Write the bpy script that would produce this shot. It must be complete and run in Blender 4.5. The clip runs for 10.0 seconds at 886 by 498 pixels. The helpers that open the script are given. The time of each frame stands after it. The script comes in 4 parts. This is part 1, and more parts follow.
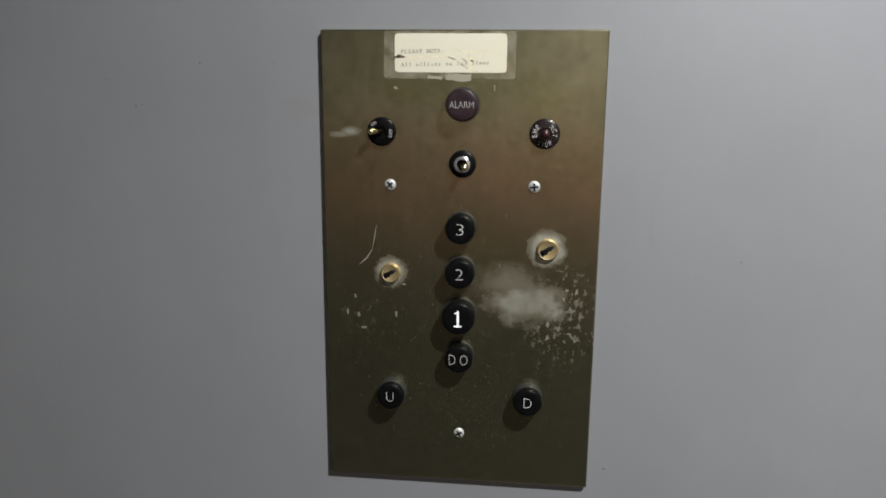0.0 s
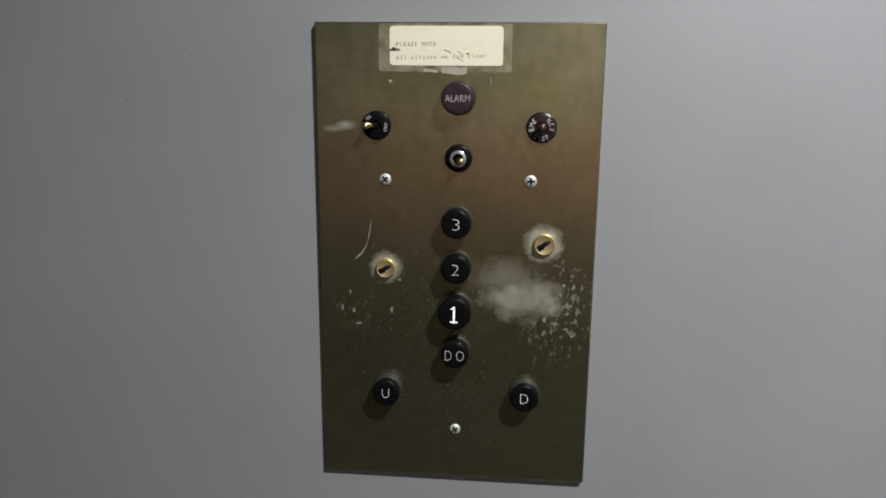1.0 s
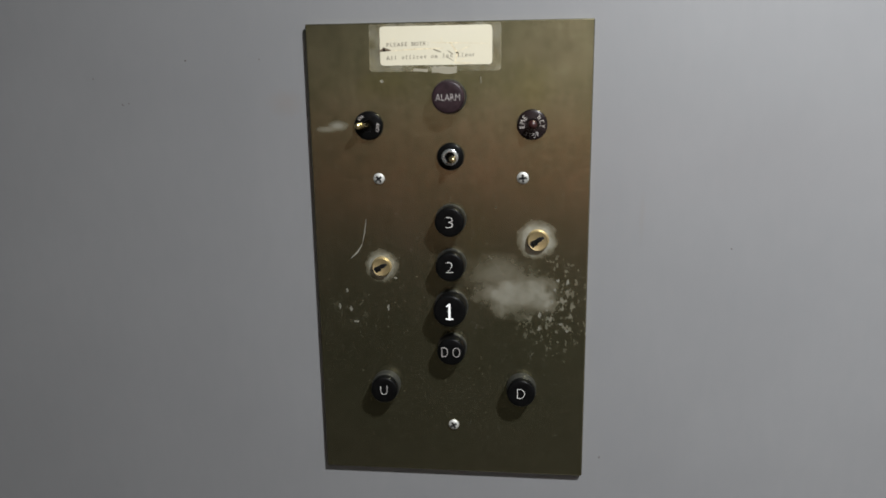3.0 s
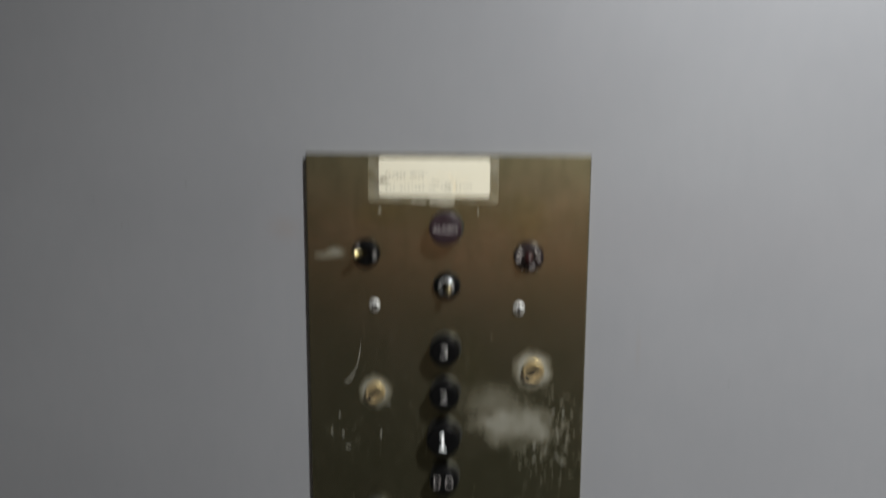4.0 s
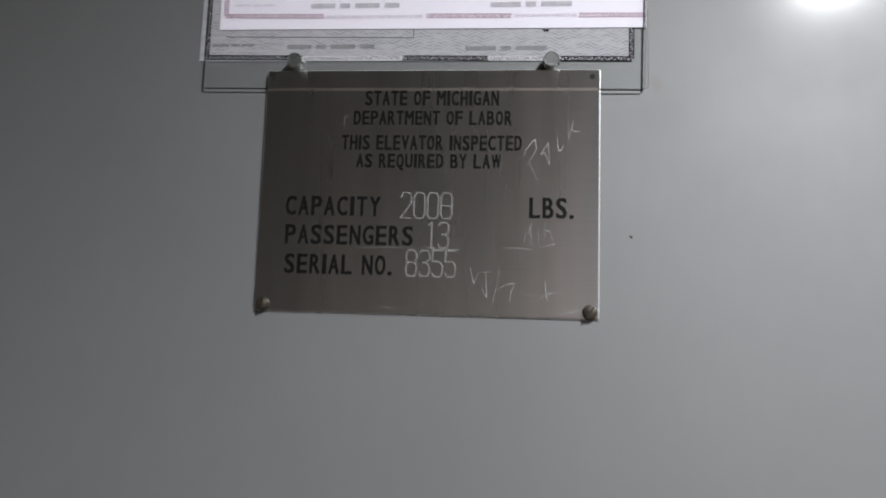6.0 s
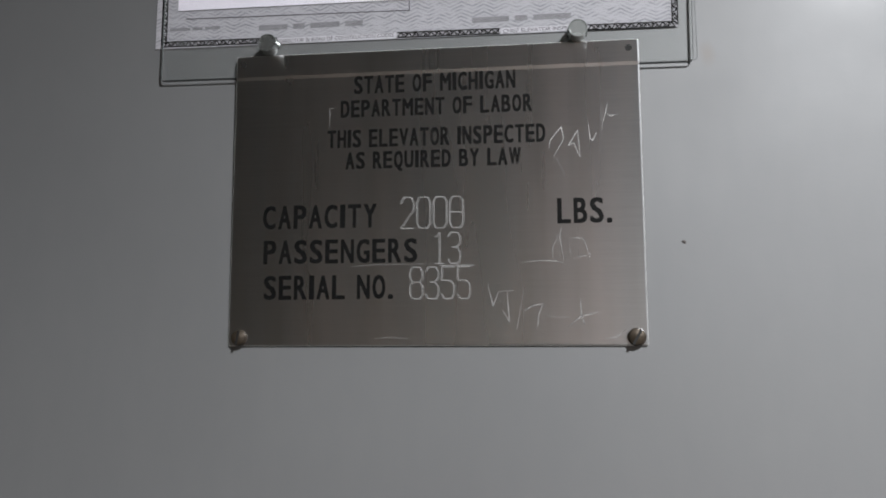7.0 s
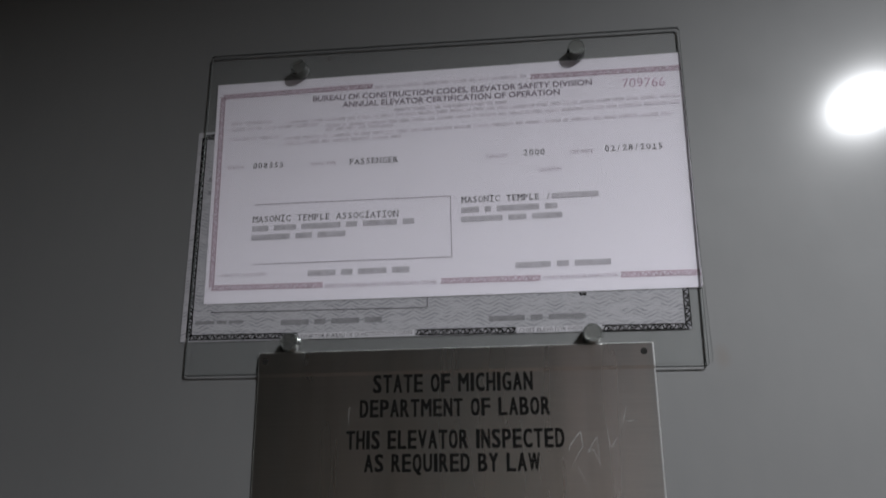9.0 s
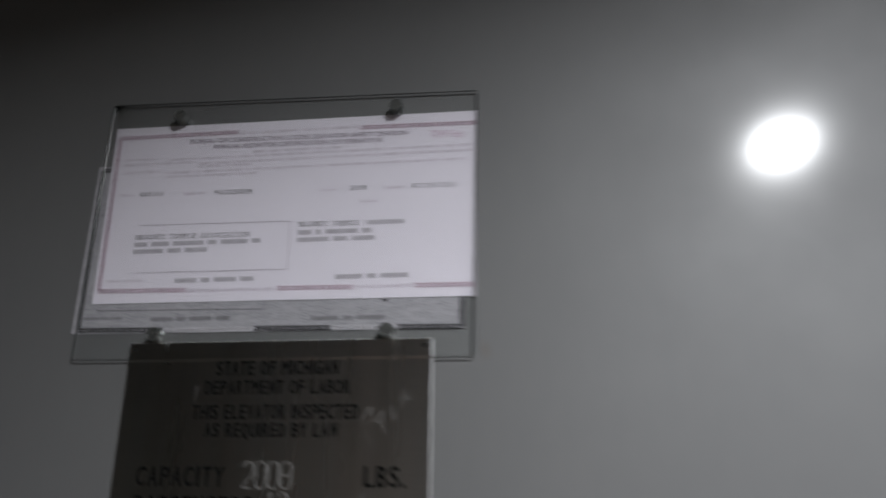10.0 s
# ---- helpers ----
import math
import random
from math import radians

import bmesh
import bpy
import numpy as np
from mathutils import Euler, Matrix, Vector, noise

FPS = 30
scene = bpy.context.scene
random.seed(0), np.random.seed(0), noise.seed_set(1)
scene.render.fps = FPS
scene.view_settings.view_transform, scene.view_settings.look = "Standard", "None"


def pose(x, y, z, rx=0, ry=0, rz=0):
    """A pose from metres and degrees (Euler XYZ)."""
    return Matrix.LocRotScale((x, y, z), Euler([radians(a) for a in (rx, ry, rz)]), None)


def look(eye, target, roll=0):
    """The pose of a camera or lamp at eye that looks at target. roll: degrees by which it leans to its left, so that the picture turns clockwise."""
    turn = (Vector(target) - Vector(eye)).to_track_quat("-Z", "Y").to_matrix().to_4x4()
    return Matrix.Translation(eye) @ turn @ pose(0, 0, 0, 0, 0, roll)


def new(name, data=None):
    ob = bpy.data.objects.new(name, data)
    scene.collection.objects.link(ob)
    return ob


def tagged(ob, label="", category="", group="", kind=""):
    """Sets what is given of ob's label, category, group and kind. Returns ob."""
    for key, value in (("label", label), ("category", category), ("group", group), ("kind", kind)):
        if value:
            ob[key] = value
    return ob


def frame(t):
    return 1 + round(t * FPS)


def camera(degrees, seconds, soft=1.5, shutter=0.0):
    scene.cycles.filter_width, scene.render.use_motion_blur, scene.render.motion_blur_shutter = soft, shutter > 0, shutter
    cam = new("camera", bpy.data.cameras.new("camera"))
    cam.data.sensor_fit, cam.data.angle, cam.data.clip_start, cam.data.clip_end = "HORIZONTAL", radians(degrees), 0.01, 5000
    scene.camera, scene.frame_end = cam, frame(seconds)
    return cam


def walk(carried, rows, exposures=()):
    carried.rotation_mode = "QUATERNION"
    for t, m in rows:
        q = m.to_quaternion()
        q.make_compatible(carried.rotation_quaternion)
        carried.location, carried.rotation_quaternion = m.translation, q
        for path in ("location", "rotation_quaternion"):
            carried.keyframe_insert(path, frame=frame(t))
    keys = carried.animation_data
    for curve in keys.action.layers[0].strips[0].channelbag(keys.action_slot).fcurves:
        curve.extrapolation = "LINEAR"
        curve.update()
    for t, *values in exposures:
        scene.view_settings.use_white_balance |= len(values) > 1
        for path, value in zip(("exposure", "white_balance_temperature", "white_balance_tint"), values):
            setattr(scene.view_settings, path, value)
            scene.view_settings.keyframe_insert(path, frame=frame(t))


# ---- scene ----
cam = camera(60.3, 10.0, soft=1.75, shutter=0.7)
PATH = [
    (0, (0.046, -0.545, 1.382), (-0.161, 1.4, 0.964), 0.5),
    (0.5, (0.043, -0.538, 1.386), (-0.157, 1.4, 0.933), 0.4),
    (1, (0.042, -0.54, 1.383), (-0.141, 1.403, 0.945), 0.5),
    (1.5, (0.049, -0.535, 1.387), (-0.131, 1.402, 0.923), -0.3),
    (2, (0.055, -0.541, 1.39), (-0.13, 1.394, 0.92), -0.5),
    (2.2, (0.055, -0.545, 1.387), (-0.136, 1.392, 0.928), -0.7),
    (3.3, (0.056, -0.54, 1.386), (-0.17, 1.395, 0.935), -0.6),
    (3.5, (0.056, -0.536, 1.392), (-0.169, 1.399, 0.943), -0.3),
    (4, (0.057, -0.532, 1.435), (-0.159, 1.433, 1.133), 0.3),
    (4.3, (0.067, -0.53, 1.469), (-0.171, 1.451, 1.342), 0.3),
    (4.5, (0.05, -0.53, 1.485), (-0.137, 1.461, 1.436), 0.2),
    (4.8, (0.034, -0.505, 1.491), (-0.154, 1.483, 1.609), -0.2),
    (5, (0.026, -0.482, 1.511), (-0.153, 1.502, 1.683), -0.0),
    (5.2, (0.053, -0.455, 1.538), (-0.208, 1.52, 1.716), 1.1),
    (5.5, (0.054, -0.422, 1.539), (-0.151, 1.539, 1.871), 1.7),
    (5.7, (0.055, -0.403, 1.556), (-0.149, 1.562, 1.867), 2.3),
    (6.8, (0.043, -0.316, 1.596), (-0.174, 1.653, 1.872), 0.2),
    (7, (0.046, -0.31, 1.599), (-0.184, 1.658, 1.869), -0.0),
    (7.5, (0.046, -0.303, 1.613), (-0.188, 1.659, 1.922), 0.6),
    (7.8, (0.043, -0.308, 1.635), (-0.193, 1.636, 2.043), 0.7),
    (8, (0.045, -0.314, 1.648), (-0.204, 1.621, 2.086), 1.0),
    (8.5, (0.047, -0.322, 1.664), (-0.218, 1.586, 2.201), 0.0),
    (9, (0.048, -0.328, 1.671), (-0.216, 1.565, 2.26), -0.3),
    (9.5, (0.072, -0.341, 1.667), (-0.189, 1.531, 2.321), 0.1),
    (9.7, (0.099, -0.359, 1.662), (-0.165, 1.519, 2.3), 0.4),
    (10, (0.153, -0.397, 1.638), (-0.117, 1.471, 2.298), 0.8),
]
EXPOSURES = [(0.0, 0.35), (2.2, 0.35), (3.6, 0.38), (4.5, -0.06), (5.5, -0.13), (7.0, -0.02), (7.5, -0.05), (8.0, -0.28), (8.5, -0.70), (9.0, -0.93), (9.5, -1.06), (10.0, -0.94)]
walk(cam, [(t, look(eye, target, roll)) for t, eye, target, roll in PATH], EXPOSURES)

# ---------- world and lamp: a closed lift car lit by one ceiling downlight ----------
LAMP = Vector((0.543, -0.800, 2.224))
world = bpy.data.worlds.new("world")
world.use_nodes = True
world.node_tree.nodes["Background"].inputs[0].default_value = (0.02, 0.02, 0.02, 1)
world.node_tree.nodes["Background"].inputs[1].default_value = 0.0
scene.world = world
lamp_data = bpy.data.lights.new("downlight_lamp", "AREA")
lamp_data.shape, lamp_data.size, lamp_data.energy = "DISK", 0.072, 37.5
lamp_data.color = (0.95, 0.97, 1.0)
lamp_data.spread = radians(151.5)
lamp = new("downlight_lamp", lamp_data)
lamp.matrix_world = pose(LAMP.x, LAMP.y, LAMP.z, 0, 0, 0)


# ---------- materials ----------
class Nodes:
    """A small writer of node materials; positions are in metres of the car."""

    def __init__(self, name):
        self.mat = bpy.data.materials.new(name)
        self.mat.use_nodes = True
        self.tree = self.mat.node_tree
        self.bsdf = self.tree.nodes["Principled BSDF"]
        self.where = self.tree.nodes.new("ShaderNodeNewGeometry").outputs["Position"]

    def put(self, socket, value):
        if isinstance(value, bpy.types.NodeSocket):
            self.tree.links.new(value, socket)
        elif isinstance(value, tuple) and len(value) == 3 and socket.type == "RGBA":
            socket.default_value = (*value, 1)
        else:
            socket.default_value = value

    def set(self, **values):
        for key, value in values.items():
            self.put(self.bsdf.inputs[key.replace("_", " ")], value)
        return self

    def math(self, op, a, b=0.0, clamp=False):
        n = self.tree.nodes.new("ShaderNodeMath")
        n.operation, n.use_clamp = op, clamp
        self.put(n.inputs[0], a), self.put(n.inputs[1], b)
        return n.outputs[0]

    def vec(self, op, a, b):
        n = self.tree.nodes.new("ShaderNodeVectorMath")
        n.operation = op
        self.put(n.inputs[0], a), self.put(n.inputs[1], b)
        return n.outputs["Value"] if op in ("LENGTH", "DISTANCE") else n.outputs["Vector"]

    def noise(self, scale, detail=3.0, stretch=(1, 1, 1), rough=0.55):
        n = self.tree.nodes.new("ShaderNodeTexNoise")
        self.put(n.inputs["Vector"], self.vec("MULTIPLY", self.where, stretch))
        n.inputs["Scale"].default_value, n.inputs["Detail"].default_value = scale, detail
        n.inputs["Roughness"].default_value = rough
        return n.outputs["Fac"]

    def span(self, value, lo, hi, to_lo=0.0, to_hi=1.0):
        n = self.tree.nodes.new("ShaderNodeMapRange")
        for i, v in enumerate((value, lo, hi, to_lo, to_hi)):
            self.put(n.inputs[i], v)
        return n.outputs[0]

    def mix(self, fac, a, b, blend="MIX"):
        n = self.tree.nodes.new("ShaderNodeMix")
        n.data_type, n.blend_type = "RGBA", blend
        self.put(n.inputs["Factor"], fac), self.put(n.inputs["A"], a), self.put(n.inputs["B"], b)
        return n.outputs["Result"]

    def blob(self, x, z, rx, rz, soft=0.35, ragged=0.25, scale=160.0):
        """1 inside an uneven oval stain at x, z of the wall, 0 outside."""
        d = self.vec("SUBTRACT", self.where, (x, 0, z))
        d = self.vec("MULTIPLY", d, (1 / rx, 0, 1 / rz))
        d = self.vec("LENGTH", d, (0, 0, 0))
        d = self.math("ADD", d, self.math("MULTIPLY", self.math("SUBTRACT", self.noise(scale), 0.5), ragged * 4))
        return self.span(d, 1 - soft, 1 + soft, 1.0, 0.0)

    def bump(self, height, strength, distance):
        n = self.tree.nodes.new("ShaderNodeBump")
        n.inputs["Strength"].default_value, n.inputs["Distance"].default_value = strength, distance
        self.put(n.inputs["Height"], height)
        if self.bsdf.inputs["Normal"].is_linked:
            self.tree.links.new(self.bsdf.inputs["Normal"].links[0].from_socket, n.inputs["Normal"])
        self.put(self.bsdf.inputs["Normal"], n.outputs[0])
        return self


def plain(name, colour, rough, metal=0.0, vary=0.15, scale=300.0, **more):
    """A simple surface with grain and slight wear."""
    m = Nodes(name)
    fleck = m.noise(scale, 4)
    dark = tuple(c * (1 - vary) for c in colour)
    light = tuple(min(1, c * (1 + vary)) for c in colour)
    m.set(Base_Color=m.mix(m.span(fleck, 0.3, 0.7), dark, light), Metallic=metal)
    m.set(Roughness=m.span(m.noise(scale * 0.3), 0.3, 0.7, rough * 0.85, rough * 1.15), **more)
    return m.mat


def wall_paint():
    m = Nodes("grey_enamel_paint")
    broad = m.noise(5, 4)
    fine = m.noise(120, 3, (1, 1, 0.35))
    colour = m.mix(m.span(broad, 0.3, 0.7), (0.200, 0.202, 0.205), (0.222, 0.224, 0.226))
    colour = m.mix(m.span(fine, 0.3, 0.7, 0, 0.16), colour, (0.176, 0.183, 0.190))
    for x, z, rx, rz, amount in ((-0.117, 1.366, 0.010, 0.007, 0.30), (-0.225, 1.580, 0.012, 0.020, 0.07),
                                 (0.137, 1.284, 0.0015, 0.014, 0.18), (0.119, 1.721, 0.0025, 0.004, 0.4)):
        colour = m.mix(m.math("MULTIPLY", m.blob(x, z, rx, rz, 0.6), amount), colour, (0.20, 0.17, 0.15))
    m.set(Base_Color=colour, Roughness=m.span(m.noise(14, 4), 0.3, 0.7, 0.55, 0.61), Metallic=0.29, Coat_Weight=0.36, Coat_Roughness=0.135)
    m.bump(m.noise(260, 2, (1, 1, 2.0)), 0.035, 0.0006)
    m.bump(m.noise(22, 2), 0.04, 0.002)
    return m.mat


def aged_bronze():
    m = Nodes("tarnished_bronze")
    brush = m.noise(900, 3, (1, 1, 0.03))
    cloud = m.noise(22, 5)
    fleck = m.noise(190, 5)
    mottle = m.noise(85, 6, (1, 1, 0.8), 0.65)
    colour = m.mix(m.span(cloud, 0.35, 0.65), (0.240, 0.222, 0.136), (0.275, 0.245, 0.158))
    green = m.blob(0.0, 1.13, 0.16, 0.09, 0.6, 0.2, 20)
    colour = m.mix(m.math("MULTIPLY", green, 0.5), colour, (0.215, 0.212, 0.128))
    for x, z, rx, rz, amount, tint in ((0.002, 1.380, 0.055, 0.011, 0.55, (0.190, 0.185, 0.090)), (0.058, 1.375, 0.012, 0.016, 0.35, (0.260, 0.235, 0.100)),
                                       (-0.045, 1.378, 0.014, 0.008, 0.45, (0.250, 0.225, 0.095)), (-0.060, 1.190, 0.050, 0.030, 0.30, (0.160, 0.160, 0.092)),
                                       (0.018, 1.268, 0.012, 0.018, 0.40, (0.270, 0.245, 0.125)), (0.055, 1.188, 0.045, 0.020, 0.40, (0.160, 0.164, 0.092))):
        colour = m.mix(m.math("MULTIPLY", m.blob(x, z, rx, rz, 0.7, 0.45, 70), amount), colour, tint)
    stain = m.noise(150, 6, (1, 1, 0.5))
    colour = m.mix(m.span(mottle, 0.42, 0.68, 0, 0.38), colour, (0.150, 0.142, 0.080))
    colour = m.mix(m.span(stain, 0.45, 0.72, 0, 0.26), colour, (0.140, 0.134, 0.072))
    colour = m.mix(m.span(m.noise(240, 5, (0.6, 1, 1)), 0.54, 0.74, 0, 0.25), colour, (0.40, 0.37, 0.25))
    colour = m.mix(m.span(brush, 0.4, 0.75, 0, 0.05), colour, (0.40, 0.36, 0.25))
    # rubbed and bleached places
    pale = m.math("MULTIPLY", m.blob(0.051, 1.228, 0.025, 0.015, 0.45, 0.38, 120), m.span(m.noise(70, 4), 0.3, 0.7, 0.30, 0.60))
    for x, z, r in ((-0.050, 1.2476, 0.0108), (0.0637, 1.2683, 0.0126)):
        pale = m.math("MAXIMUM", pale, m.math("MULTIPLY", m.blob(x, z, r, r, 0.24, 0.14, 260), m.span(m.noise(140, 3), 0.3, 0.7, 0.45, 0.70)))
    pale = m.math("MAXIMUM", pale, m.math("MULTIPLY", m.blob(0.036, 1.243, 0.018, 0.010, 0.7, 0.35, 140), 0.30))
    pale = m.math("MAXIMUM", pale, m.math("MULTIPLY", m.blob(-0.0870, 1.3476, 0.0060, 0.0018, 0.6, 0.15, 200), 0.40))
    pale = m.math("MAXIMUM", pale, m.math("MULTIPLY", m.blob(-0.0785, 1.3500, 0.0058, 0.0027, 0.6, 0.15, 200), 0.55))
    chips = m.span(m.noise(330, 4, (1, 1, 0.7)), 0.55, 0.66)
    zone = m.math("MAXIMUM", m.blob(0.075, 1.220, 0.022, 0.034, 0.5, 0.2, 60), m.math("MULTIPLY", m.blob(-0.074, 1.216, 0.015, 0.014, 0.5, 0.2, 60), 0.35))
    pale = m.math("MAXIMUM", pale, m.math("MULTIPLY", m.math("MULTIPLY", chips, zone), 0.48))
    grime = m.span(m.noise(420, 4, (1, 1, 0.6)), 0.58, 0.70, 0, 0.13)
    pale = m.math("MAXIMUM", pale, m.math("MULTIPLY", grime, m.blob(0.0, 1.20, 0.11, 0.11, 0.4)))
    colour = m.mix(pale, colour, (0.345, 0.345, 0.305))
    m.set(Base_Color=colour, Metallic=m.math("SUBTRACT", 0.955, m.math("MULTIPLY", pale, 0.60)))
    m.set(Roughness=m.math("ADD", m.span(mottle, 0.3, 0.7, 0.19, 0.25), m.math("MULTIPLY", pale, 0.40)))
    m.bump(brush, 0.02, 0.0003)
    m.bump(fleck, 0.04, 0.0003)
    return m.mat


def brushed_steel():
    m = Nodes("brushed_steel")
    brush = m.noise(1500, 3, (0.02, 1, 1))
    cloud = m.noise(28, 4)
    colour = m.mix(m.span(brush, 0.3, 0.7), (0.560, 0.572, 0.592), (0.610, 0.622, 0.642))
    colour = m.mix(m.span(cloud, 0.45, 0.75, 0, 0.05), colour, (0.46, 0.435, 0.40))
    # upright pale-pink and dark bands: streaky reflections put into the base colour
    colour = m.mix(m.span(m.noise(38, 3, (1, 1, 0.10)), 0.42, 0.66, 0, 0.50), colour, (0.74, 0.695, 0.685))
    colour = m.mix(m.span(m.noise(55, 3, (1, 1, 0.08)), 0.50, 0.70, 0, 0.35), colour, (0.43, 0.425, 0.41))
    rub = m.span(m.noise(260, 5, (0.6, 1, 2.2)), 0.55, 0.75, 0, 0.35)
    colour = m.mix(m.math("MULTIPLY", rub, m.blob(0.055, 1.70, 0.05, 0.03, 0.6)), colour, (0.72, 0.71, 0.69))
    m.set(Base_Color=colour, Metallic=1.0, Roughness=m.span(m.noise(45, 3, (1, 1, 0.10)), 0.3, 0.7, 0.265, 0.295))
    # the grain runs level, so reflections smear upright
    upright = m.tree.nodes.new("ShaderNodeCombineXYZ")
    upright.inputs["Z"].default_value = 1.0
    m.set(Anisotropic=0.88, Tangent=upright.outputs[0])
    m.bump(brush, 0.04, 0.0002)
    return m.mat


def acrylic():
    """Clear sheet: see-through with the gloss of acrylic."""
    m = Nodes("clear_acrylic")
    clear = m.tree.nodes.new("ShaderNodeBsdfTransparent")
    clear.inputs["Color"].default_value = (0.994, 0.998, 0.996, 1)
    shine = m.tree.nodes.new("ShaderNodeBsdfGlossy")
    m.put(shine.inputs["Roughness"], m.span(m.noise(40, 4), 0.3, 0.7, 0.03, 0.09))
    glint = m.tree.nodes.new("ShaderNodeFresnel")
    glint.inputs["IOR"].default_value = 1.49
    both = m.tree.nodes.new("ShaderNodeMixShader")
    m.put(both.inputs[0], glint.outputs[0]), m.put(both.inputs[1], clear.outputs[0]), m.put(both.inputs[2], shine.outputs[0])
    m.put(m.tree.nodes["Material Output"].inputs["Surface"], both.outputs[0])
    return m.mat


def acrylic_edge(name, solid):
    m = Nodes(name)
    m.set(Base_Color=m.mix(m.span(m.noise(200, 3), 0.3, 0.7), (0.020, 0.024, 0.024), (0.09, 0.10, 0.098)), Roughness=0.3, Alpha=solid)
    return m.mat


def old_form_paper():
    """Grey security paper with a wavy grain printed across it."""
    m = Nodes("printed_grey_paper")
    sep = m.tree.nodes.new("ShaderNodeSeparateXYZ")
    m.put(sep.inputs[0], m.where)
    zig = m.math("PINGPONG", m.math("ADD", sep.outputs[0], m.math("MULTIPLY", m.noise(50, 2), 0.003)), 0.0048)
    phase = m.math("ADD", m.math("MULTIPLY", sep.outputs[2], 3700.0), m.math("MULTIPLY", zig, 1750.0))
    band = m.math("SINE", m.math("ADD", phase, m.math("MULTIPLY", m.noise(130, 3, (0.5, 1, 1)), 6.0)))
    streak = m.noise(520, 3, (0.35, 1, 1))
    tone = m.math("MULTIPLY", m.span(band, -0.6, 1.0), m.span(streak, 0.38, 0.62, 0.0, 1.0))
    colour = m.mix(m.span(tone, 0.0, 0.9, 0.0, 1.0), (0.45, 0.44, 0.47), (0.27, 0.27, 0.29))
    m.set(Base_Color=colour, Roughness=0.8)
    return m.mat


def white_paper(name, colour, stain):
    m = Nodes(name)
    c = m.mix(m.span(m.noise(18, 4), 0.4, 0.75, 0, 0.25), colour, stain)
    c = m.mix(m.span(m.noise(700, 2), 0.3, 0.7, 0, 0.05), c, (0.4, 0.4, 0.4))
    m.set(Base_Color=c, Roughness=0.75)
    m.bump(m.noise(70, 3), 0.12, 0.001)
    m.bump(m.noise(24, 2, (1, 1, 0.6)), 0.10, 0.002)
    return m.mat


def tape_film():
    m = Nodes("yellowed_tape")
    m.set(Base_Color=m.mix(m.span(m.noise(120, 4), 0.35, 0.65), (0.42, 0.37, 0.22), (0.55, 0.52, 0.40)), Roughness=0.45)
    m.set(Alpha=m.span(m.noise(90, 5), 0.35, 0.65, 0.05, 0.30))
    return m.mat


PAINT, BRONZE, STEEL, ACRYLIC, EDGE = wall_paint(), aged_bronze(), brushed_steel(), acrylic(), acrylic_edge("sawn_acrylic_edge", 0.95)
THIN_EDGE = acrylic_edge("thin_acrylic_edge", 0.30)
# near-black, so the sheet gets a dark outline
ARRIS = plain("acrylic_arris", (0.06, 0.065, 0.064), 0.35, vary=0.4)
OLD_PAPER = old_form_paper()
NEW_PAPER = white_paper("white_form_paper", (0.870, 0.832, 0.912), (0.82, 0.78, 0.86))
LABEL_PAPER = white_paper("cream_label_paper", (0.56, 0.525, 0.40), (0.45, 0.39, 0.26))
TORN = white_paper("torn_label_backing", (0.235, 0.215, 0.155), (0.16, 0.145, 0.10))
TAPE = tape_film()
BLACK = plain("black_bakelite", (0.003, 0.003, 0.003), 0.34, vary=0.3, Specular_IOR_Level=0.08)
MAROON = plain("maroon_bakelite", (0.019, 0.011, 0.013), 0.36, vary=0.3, Specular_IOR_Level=0.25)
BROWN = plain("dark_brown_bakelite", (0.012, 0.008, 0.008), 0.26, vary=0.3, Specular_IOR_Level=0.3)
RED = plain("dark_red_plastic", (0.022, 0.005, 0.005), 0.3)
IVORY = plain("ivory_fill", (0.52, 0.50, 0.475), 0.6)
WORN_FILL = plain("worn_ivory_fill", (0.36, 0.33, 0.30), 0.6, vary=0.4, scale=900)
# whiteness stands for the light of numeral 1 and the lamp lens
LIT_WHITE = plain("lit_white", (0.86, 0.86, 0.84), 0.5)
FADED = plain("faded_fill", (0.28, 0.26, 0.245), 0.6)
BRASS = plain("worn_brass", (0.56, 0.44, 0.23), 0.36, 0.85)
LEVER = plain("polished_brass", (0.72, 0.60, 0.34), 0.22, 1.0)
COLLAR = plain("dull_grey_collar", (0.022, 0.022, 0.019), 0.50, 0.1)
NICKEL = plain("nickel_screw", (0.40, 0.40, 0.37), 0.55, 0.5)
CHROME = plain("chrome", (0.46, 0.48, 0.47), 0.27, 0.9, vary=0.10)
RUSTY = plain("corroded_screw", (0.060, 0.046, 0.032), 0.5, 0.5, vary=0.45, scale=900)
# shade of keyways, slots and screw holes as colour on raised pieces
RECESS_SHADE = plain("recess_shade", (0.006, 0.005, 0.004), 0.7)
INK = plain("black_enamel_letters", (0.006, 0.006, 0.006), 0.6, vary=0.3, Specular_IOR_Level=0.1)
TYPE_INK = plain("typed_ink", (0.095, 0.088, 0.10), 0.8)
OLD_BAR = plain("dark_print_bar", (0.24, 0.235, 0.25), 0.8)
STRIP_PAPER = plain("pale_strip_paper", (0.60, 0.585, 0.62), 0.8, vary=0.05)
BAR_INK = plain("grey_print_bar", (0.50, 0.475, 0.52), 0.8)
LABEL_INK = plain("faded_typed_ink", (0.21, 0.19, 0.15), 0.8)
PURPLE = plain("mauve_print", (0.54, 0.41, 0.49), 0.8)
PALE_PURPLE = plain("pale_mauve_print", (0.54, 0.47, 0.54), 0.8)
FINE_PURPLE = plain("faint_mauve_print", (0.745, 0.695, 0.77), 0.8)
HEAD_INK = plain("grey_print", (0.29, 0.24, 0.295), 0.8)
